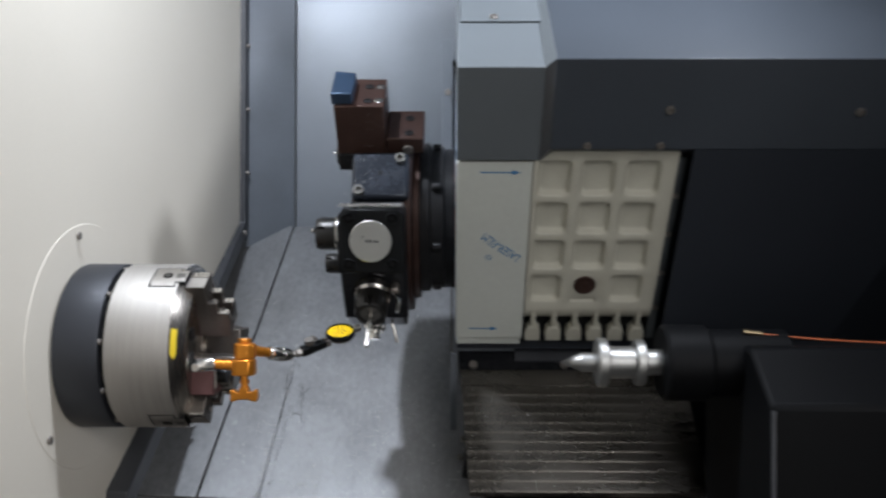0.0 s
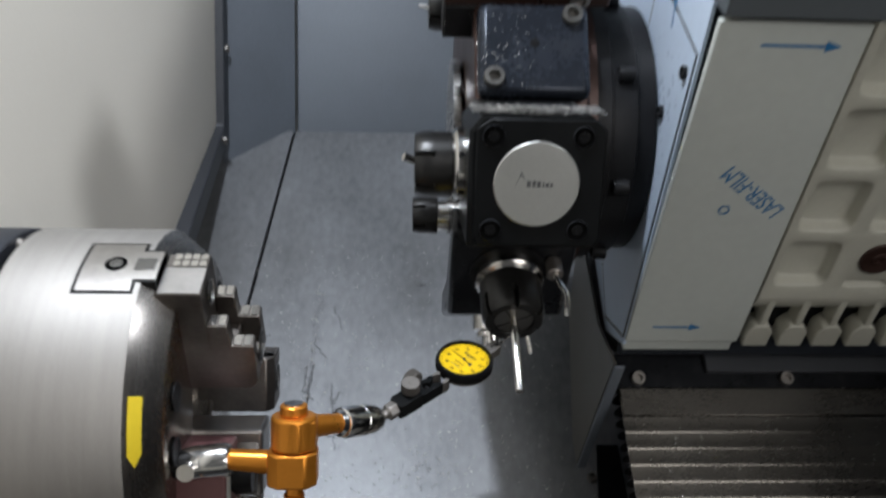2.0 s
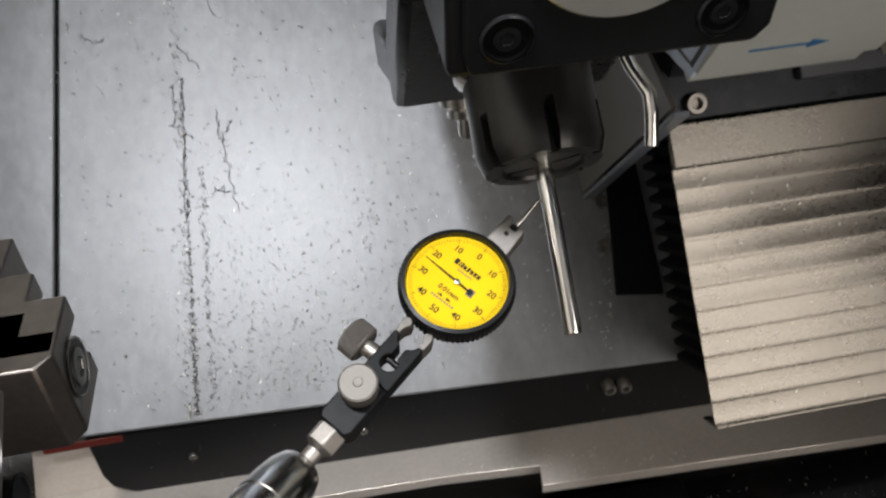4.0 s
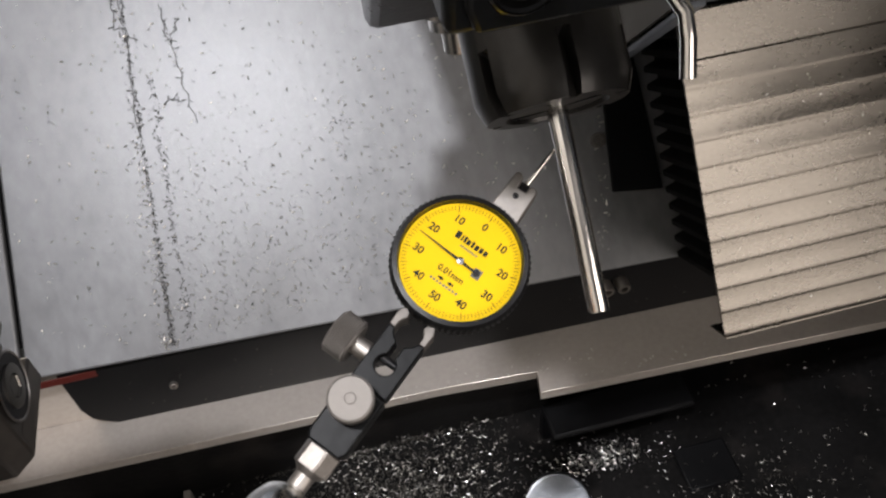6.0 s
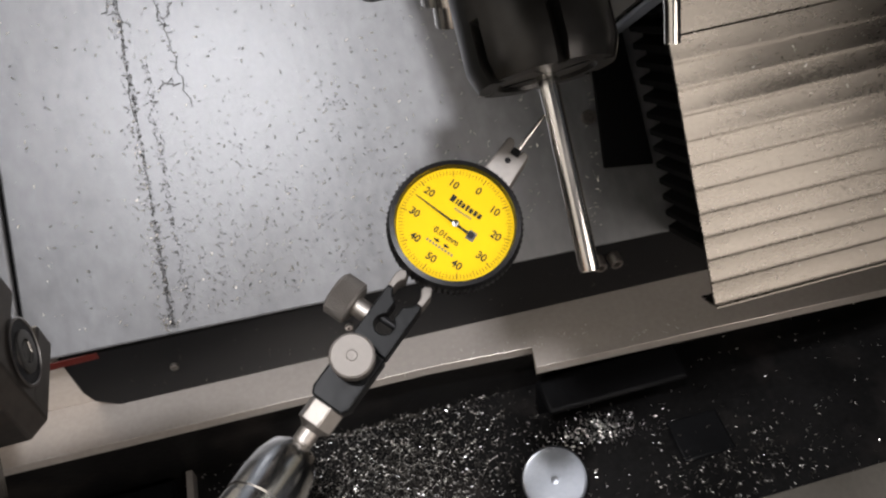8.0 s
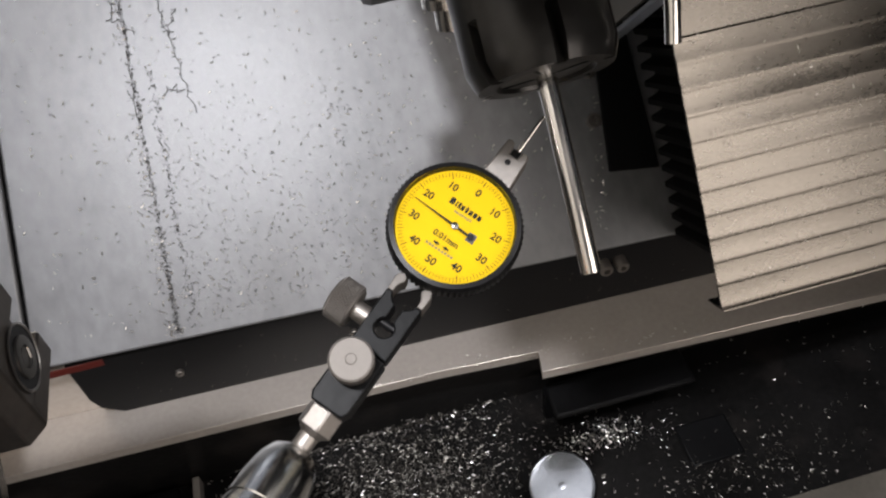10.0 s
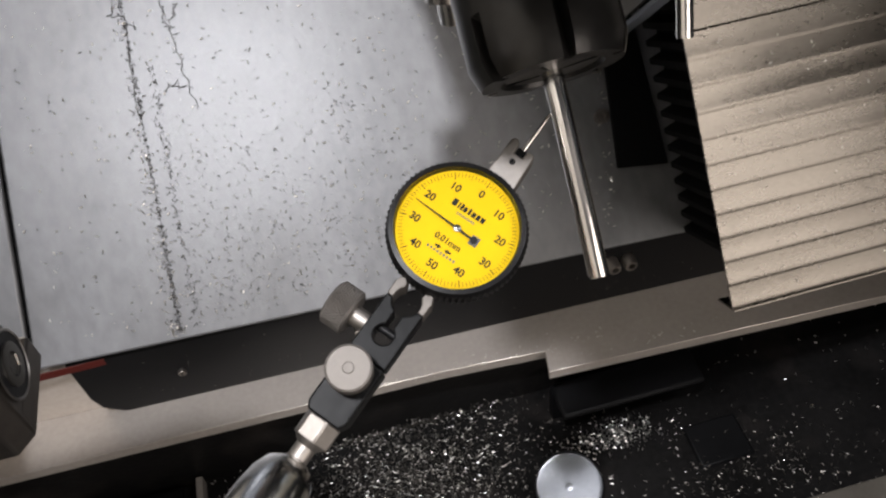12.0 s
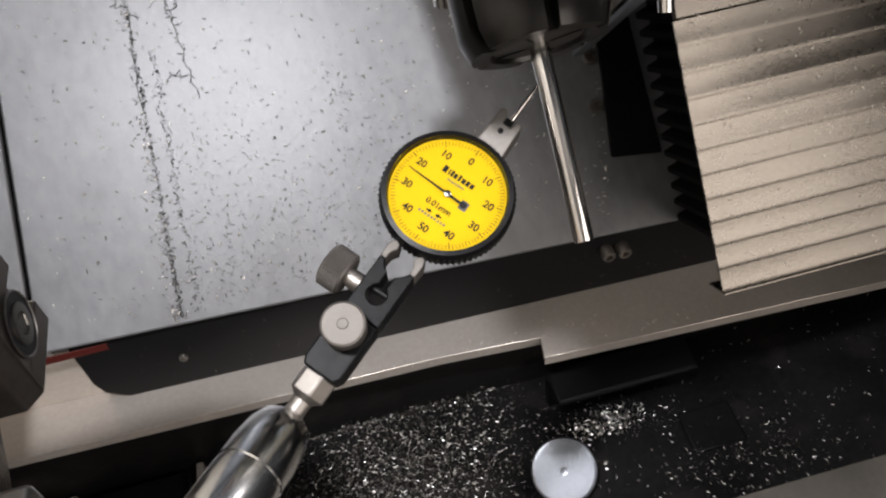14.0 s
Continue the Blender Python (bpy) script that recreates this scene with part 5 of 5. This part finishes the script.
part("screw_neck", lathe(BM(), [(0.0040, 0), (0.0040, 0.002)], MZ(-0.0490, 0.0010, -0.0030), 24), NICKEL, clamp)
part("screw_neck", lathe(BM(), [(0.0030, 0), (0.0030, 0.0052)], MY(-0.0352, 0.0058, -0.0085), 24), NICKEL, clamp)
bm = diamond_knurl(BM(), MY(-0.0352, 0.0108, -0.0085), 0.0069, 0.0074, 40, 0.0006, 9, 0.0005)
k1 = part("thumb_screw", bm, KNOB, clamp, "diamond-knurled nickel thumb screw")
k1.data.polygons.foreach_set("use_smooth", [False] * len(k1.data.polygons))
hx = MX(-0.0700, 0, -0.0082)
poly6 = [(0.0058 * math.cos(k * math.pi / 3 + 0.3), 0.0058 * math.sin(k * math.pi / 3 + 0.3)) for k in range(6)]
bm = prism(BM(), poly6, 0.0, 0.0070, hx)
part("hexagon", bm, NICKEL, clamp, "nickel hexagon shank", bevel=0.0006)
part("neck", lathe(BM(), [(0.0030, -0.012), (0.0030, -0.0015), (0.0048, 0.0002)], hx, 24), NICKEL, clamp)

stand = thing("articulated_arm", (-0.285, 1.09, 1.168), "orange anodised articulated arm with chrome sleeves on the chuck", "holder arm")


def sleeve(p, q, r=0.0098, label="polished chrome ball sleeve"):
    p, q = Vector(p), Vector(q)
    d = q - p
    h = d.length
    m = frame_of(p, (0, 0, 1), d)
    bm = lathe(BM(), [(0.0, 0.0), (r * 0.50, 0.0006), (r * 0.78, 0.0030), (r * 0.93, 0.0075), (r, 0.014), (r, h * 0.52), (r * 0.965, h * 0.53), (r * 0.965, h * 0.56), (r, h * 0.57), (r, h - 0.004), (r * 0.9, h - 0.0008), (r * 0.75, h), (0, h)], m, 48)
    return part("sleeve", bm, CHROME, stand, label), m


NODE = Vector((-0.2300, 1.0600, 1.2000))
S0 = MD @ Vector((-0.0770, 0, -0.0082))
S1 = Vector((-0.2060, 1.0930, 1.2130))
sl, slm = sleeve(S0, S1)
part("arm", rod_between(BM(), S1 - (S1 - S0).normalized() * 0.002, NODE + Vector((0.004, 0.006, 0.0195)), 0.0058, 28, 0.0072), ORANGE, stand, "orange anodised arm")
part("arm_collar", rod_between(BM(), S1, S1 + (S1 - S0).normalized() * 0.0035, 0.0078, 28, 0.0066), CHROME, stand)
bm = rod_between(BM(), NODE + Vector((0, 0, 0.0095)), NODE + Vector((0, 0, 0.0290)), 0.0130, 36, chamfer=0.0012)
prism(bm, [(-0.0125, -0.004), (0.004, -0.013), (0.013, -0.006), (0.013, 0.010), (-0.0125, 0.010)], 0.0098, 0.0265, Matrix.Translation(NODE))
part("upper_hub", bm, ORANGE, stand, bevel=0.0008)
mh2 = Matrix.Translation(NODE)
bm = prism(BM(), [(-0.0145, -0.0080), (-0.0080, -0.0128), (0.0080, -0.0128), (0.0135, -0.0060), (0.0135, 0.0060), (0.0080, 0.0128), (-0.0080, 0.0128), (-0.0145, 0.0080)], -0.0110, 0.0090, mh2)
part("lower_hub", bm, ORANGE, stand, bevel=0.0015)
part("stud", rod_between(BM(), NODE + Vector((0, 0, 0.0288)), NODE + Vector((0, 0, 0.0350)), 0.0078, 30, chamfer=0.0008), ORANGE, stand)
part("stud_tip", rod_between(BM(), NODE + Vector((0, 0, 0.0350)), NODE + Vector((0, 0, 0.0358)), 0.0055, 24), BRIGHT, stand)
part("stem", lathe(BM(), [(0.0058, -0.028), (0.0058, -0.0245), (0.0046, -0.0240), (0.0046, -0.0215), (0.0060, -0.0210), (0.0060, -0.0180), (0.0048, -0.0175), (0.0048, -0.0105)], mh2, 28), ORANGE, stand)
wing = [(-0.0168, -0.0425), (-0.0172, -0.0300), (-0.0150, -0.0285), (-0.0062, -0.0325), (-0.0058, -0.0265), (0.0058, -0.0265), (0.0062, -0.0325), (0.0150, -0.0285), (0.0172, -0.0300), (0.0168, -0.0425), (0.0140, -0.0440), (0.0055, -0.0412), (-0.0055, -0.0412), (-0.0140, -0.0440)]
bm = prism(BM(), wing, -0.0058, 0.0058, mh2 @ Matrix(((1, 0, 0, 0), (0, 0, -1, 0), (0, 1, 0, 0), (0, 0, 0, 1))))
part("wing_knob", bm, ORANGE, stand, "orange wing knob", bevel=0.0015)
C0, C1 = Vector((-0.2650, 1.0600, 1.2028)), Vector((-0.2985, 1.0605, 1.1990))
part("arm", rod_between(BM(), NODE + Vector((-0.012, 0, 0.001)), C0 + Vector((-0.003, 0, 0)), 0.0070, 28, 0.0058), ORANGE, stand, "orange anodised arm")
sl2, slm2 = sleeve(C1, C0)
part("sleeve_slot", box(BM(), 0.0085, 0.0104, -0.0026, 0.0026, 0.001, 0.011, slm2 @ pose(0, 0, 0, 0, 0, 100)), BLACK_PLASTIC, sl2, "dark slot in the sleeve", bevel=0.001)
bm = box(BM(), -0.3080, -0.2680, 1.0560, 1.0925, 1.1640, 1.2060)
mag = thing("magnetic_base", (-0.2860, 1.093, 1.168), "maroon painted magnetic base stuck on the chuck", "magnetic base")
part("base_body", bm, MAROON, mag, bevel=0.0015)
part("pole_plate", box(BM(), -0.3060, -0.2530, 1.0930, 1.1240, 1.1660, 1.2085), KEY_STEEL, mag, "bare steel pole plate", bevel=0.002)
part("switch_knob", lathe(BM(), [(0.0, 0), (0.0095, 0), (0.0105, 0.002), (0.0095, 0.012), (0, 0.012)], frame_of((-0.2680, 1.078, 1.186), (0, 1, 0), (1, 0, 0)), 28), BLACK_PLASTIC, mag, "black switch knob")
part("ball_pin", rod_between(BM(), (-0.288, 1.046, 1.2), (-0.288, 1.0565, 1.2), 0.005, 20), BRIGHT, mag)
part("label", box(BM(), -0.2679, -0.2675, 1.0590, 1.0680, 1.172, 1.200), FILM, mag, "worn white label")

# ---------- turned slug and swarf ----------
grooves = [(0.0245 - 0.0011 * i, 0.0314 + (0.00022 if i % 2 else 0.0)) for i in range(21)]
bm = lathe(BM(), [(0.0, 0), (0.0265, 0), (0.0265, 0.030), (0.0255, 0.0313)] + grooves + [(0.0, 0.0312)], frame_of((-0.036, 1.296, 0.7560), (1, 0, 0), (-0.16, -0.44, 0.88)), 56)
solo("turned_slug", bm, SLUG, "round turned aluminium slug leaning in the chip tray", "metal slug", (-0.038, 1.298, 0.7601))
rng = random.Random(7)


def swarf(name, places, sizes, mat, label, normal, curl=0.6):
    """Many small curled chips lying about given places, as one object."""
    bm = BM()
    nrm = Vector(normal).normalized()
    t1 = nrm.orthogonal().normalized()
    t2 = nrm.cross(t1)
    for p in places:
        s = rng.uniform(*sizes)
        a = rng.uniform(0, 2 * math.pi)
        u = t1 * math.cos(a) + t2 * math.sin(a)
        w = t2 * math.cos(a) - t1 * math.sin(a)
        rows_ = []
        bend = rng.uniform(-curl, curl)
        lift = rng.uniform(0.1, 0.9)
        for i in range(4):
            f = i / 3 - 0.5
            c = Vector(p) + u * f * s + w * bend * s * (f * f) + nrm * s * (0.08 + lift * 0.5 * abs(f))
            rows_.append((bm.verts.new(c + w * s * 0.13), bm.verts.new(c - w * s * 0.13 + nrm * s * 0.12)))
        for (a0, b0), (a1, b1) in zip(rows_, rows_[1:]):
            bm.faces.new((a0, a1, b1, b0))
    me = bpy.data.meshes.new("mesh")
    bm.to_mesh(me)
    bm.free()
    me.materials.append(mat)
    ob = new(name, me)
    return tagged(ob, label, "swarf", kind="stuff")


def floor_pt(x, y):
    return bed(x, y) + OUT * 0.0004


pts = []
for _ in range(330):          # heap along the chute's lower edge
    y = 1.408 + abs(rng.gauss(0, 0.055))
    pts.append(floor_pt(rng.uniform(-0.30, -0.10) - 0.0, y))
for _ in range(220):          # line of chips along the old seam
    f = rng.random() ** 1.3
    pts.append(floor_pt(-0.2935 + 0.075 * (f * 0.30) + rng.gauss(0, 0.0035), 1.402 + f * 0.30))
for _ in range(1100):          # single chips all over the floor
    pts.append(floor_pt(rng.uniform(-0.38, 0.03), rng.uniform(1.41, 1.75)))
for _ in range(60):
    f = rng.random()
    pts.append(floor_pt(0.032 + 0.03 * f + rng.gauss(0, 0.003), 1.40 + f * 0.12))
swarf("floor_swarf", pts, (0.0009, 0.0029), SWARF, "fine bright metal chips on the chute floor", OUT)
pts = []
for _ in range(80):
    y = 1.408 + abs(rng.gauss(0, 0.075))
    pts.append(floor_pt(rng.uniform(-0.30, -0.06), y))
for _ in range(160):
    f = rng.random()
    pts.append(floor_pt(-0.2935 + 0.0225 * f + rng.gauss(0, 0.003), 1.402 + f * 0.28))
for _ in range(60):
    pts.append(floor_pt(rng.uniform(-0.36, 0.0), rng.uniform(1.5, 1.88)))
for _ in range(620):          # two lines of splinters along the old seam
    f = rng.random() ** 1.2
    pts.append(floor_pt(-0.2912 + 0.0185 * f + rng.gauss(0, 0.0009), 1.404 + f * 0.20))
for _ in range(260):
    f = rng.random()
    pts.append(floor_pt(-0.2790 + 0.0135 * f + rng.gauss(0, 0.0016), 1.404 + f * 0.14))
for _ in range(22):          # small nests of splinters
    cx, cy = rng.uniform(-0.268, -0.12), 1.41 + abs(rng.gauss(0, 0.065))
    for _ in range(rng.randint(2, 8)):
        pts.append(floor_pt(cx + rng.gauss(0, 0.003), cy + rng.gauss(0, 0.002)))
swarf("dark_floor_swarf", pts, (0.0006, 0.0022), DARK_SWARF, "dark metal splinters on the chute floor", OUT)
pts = [floor_pt(-0.275 + abs(rng.gauss(0, 0.085)), 1.404 + abs(rng.gauss(0, 0.075))) for _ in range(600)]
swarf("dull_floor_swarf", pts, (0.0007, 0.0019), PALE_SWARF, "dull oily metal grit on the chute floor", OUT)
pts = []
for _ in range(1000):
    pts.append(Vector((rng.gauss(-0.17, 0.065), min(1.38, rng.gauss(1.30, 0.045)), 0.7605 + rng.random() * 0.004)))
for _ in range(520):
    pts.append(Vector((rng.gauss(0.014, 0.021), rng.gauss(1.322, 0.007), 0.7605 + rng.random() * 0.008)))
for _ in range(520):
    pts.append(Vector((rng.uniform(-0.35, 0.30), rng.uniform(1.20, 1.382), 0.7605)))
pts_wet = [Vector((rng.gauss(-0.165, 0.050), min(1.383, rng.gauss(1.335, 0.036)), 0.7605 + abs(rng.gauss(0, 0.004)))) for _ in range(5200)]
pts_wet += [Vector((rng.gauss(0.115, 0.045), rng.gauss(1.262, 0.022), 0.7605 + abs(rng.gauss(0, 0.003)))) for _ in range(420)]
swarf("wet_swarf", pts_wet, (0.0012, 0.0034), WET_SWARF, "heap of dull wet metal chips in the chip tray", (0, 0, 1))
swarf("tray_swarf", pts, (0.0009, 0.0030), SWARF, "bright wet metal chips in the chip tray", (0, 0, 1))
pts = [MC @ Vector((0.042 + 0.07 * s + rng.uniform(0.0, 0.30), -s, 0.0062)) for s in (rng.uniform(0.04, 0.226) for _ in range(230))]
swarf("cover_swarf", pts, (0.0010, 0.0024), SWARF, "wet metal chips on the way cover", (0, -0.85, 0.527))
pts = [mc @ Vector((rng.uniform(-0.125, -0.038), rng.uniform(0.0452, 0.0480), rng.uniform(0.195, 0.2230))) for _ in range(1300)]
swarf("holder_swarf", pts, (0.0015, 0.0036), SWARF, "bright packed chips on the tool holder", mc.to_3x3() @ Vector((0, 1, 0)))
pts = [mb @ Vector((rng.gauss(-0.098, 0.014), rng.uniform(-0.034, 0.030), 0.1634)) for _ in range(80)]
pts += [mw @ Vector((rng.gauss(-0.078, 0.012), -0.0343, rng.uniform(0.155, 0.215))) for _ in range(25)]
swarf("turret_swarf", pts, (0.0006, 0.0017), SWARF, "scattered bright chips on the oily turret", mb.to_3x3() @ Vector((0, 0, 1)))

pts = [Vector((x, 1.362 - 0.035 * (x + 0.08) + abs(rng.gauss(0, 0.006)), 0.8584)) for x in (rng.uniform(-0.20, 0.02) for _ in range(70))]
pts += [Vector((x, 1.345 - 0.045 * (x + 0.04) + abs(rng.gauss(0, 0.008)), 0.8584)) for x in (rng.uniform(-0.03, 0.12) for _ in range(25))]
swarf("ledge_swarf", pts, (0.0008, 0.0020), SWARF, "bright chips along the ledge of the chip tray", (0, 0, 1))
pts = [Vector((x, 1.4070 - 0.033 * (x + 0.39), rng.uniform(0.858, 0.915))) for x in (rng.uniform(-0.36, 0.10) for _ in range(80))]
swarf("apron_swarf", pts, (0.0007, 0.0017), WET_SWARF, "wet chips stuck on the black apron", (0, -1, 0))

# long dark strands on the floor
STRANDS = (((-0.2482, 1.5806), (-0.2480, 1.570), (-0.2464, 1.5605), (-0.2450, 1.545), (-0.2443, 1.5327), (-0.2405, 1.5171)), ((-0.2371, 1.5736), (-0.2410, 1.568), (-0.2464, 1.5605)),
           ((-0.2725, 1.6248), (-0.2650, 1.617), (-0.2580, 1.6101)), ((-0.2590, 1.5300), (-0.2520, 1.5310), (-0.2443, 1.5300)), ((-0.2741, 1.5994), (-0.2760, 1.570), (-0.2789, 1.547), (-0.2815, 1.515)),
           ((-0.2800, 1.600), (-0.2815, 1.588), (-0.2825, 1.575)), ((-0.2870, 1.575), (-0.2760, 1.572), (-0.2700, 1.566)),
           ((-0.1480, 1.700), (-0.1400, 1.694), (-0.1330, 1.697)), ((-0.2380, 1.640), (-0.2450, 1.652), (-0.2520, 1.668)), ((-0.3480, 1.640), (-0.3380, 1.632), (-0.3300, 1.636)))
for st in STRANDS:
    pts = []
    for (x0, y0), (x1, y1) in zip(st, st[1:]):
        for i in range(4):
            f = i / 4
            pts.append(bed(x0 + (x1 - x0) * f + rng.gauss(0, 0.0013), y0 + (y1 - y0) * f + rng.gauss(0, 0.0008)) + OUT * 0.0006)
    pts.append(bed(*st[-1]) + OUT * 0.0006)
    bm = tube(BM(), pts, 0.00032, 6)
    for p in pts:             # short barbs give it a ragged outline
        q = p + Vector((rng.gauss(0, 0.0016), 0, 0)) + (bed(0, 1.001) - bed(0, 1)).normalized() * rng.gauss(0, 0.0014) + OUT * 0.0004
        tube(bm, [p, p.lerp(q, 0.5) + OUT * 0.0002, q], 0.00024, 5)
    solo("swarf_strand", bm, DARK_SWARF, "long dark curled metal strand on the floor", "swarf", bed(*st[0]), "metal strands")
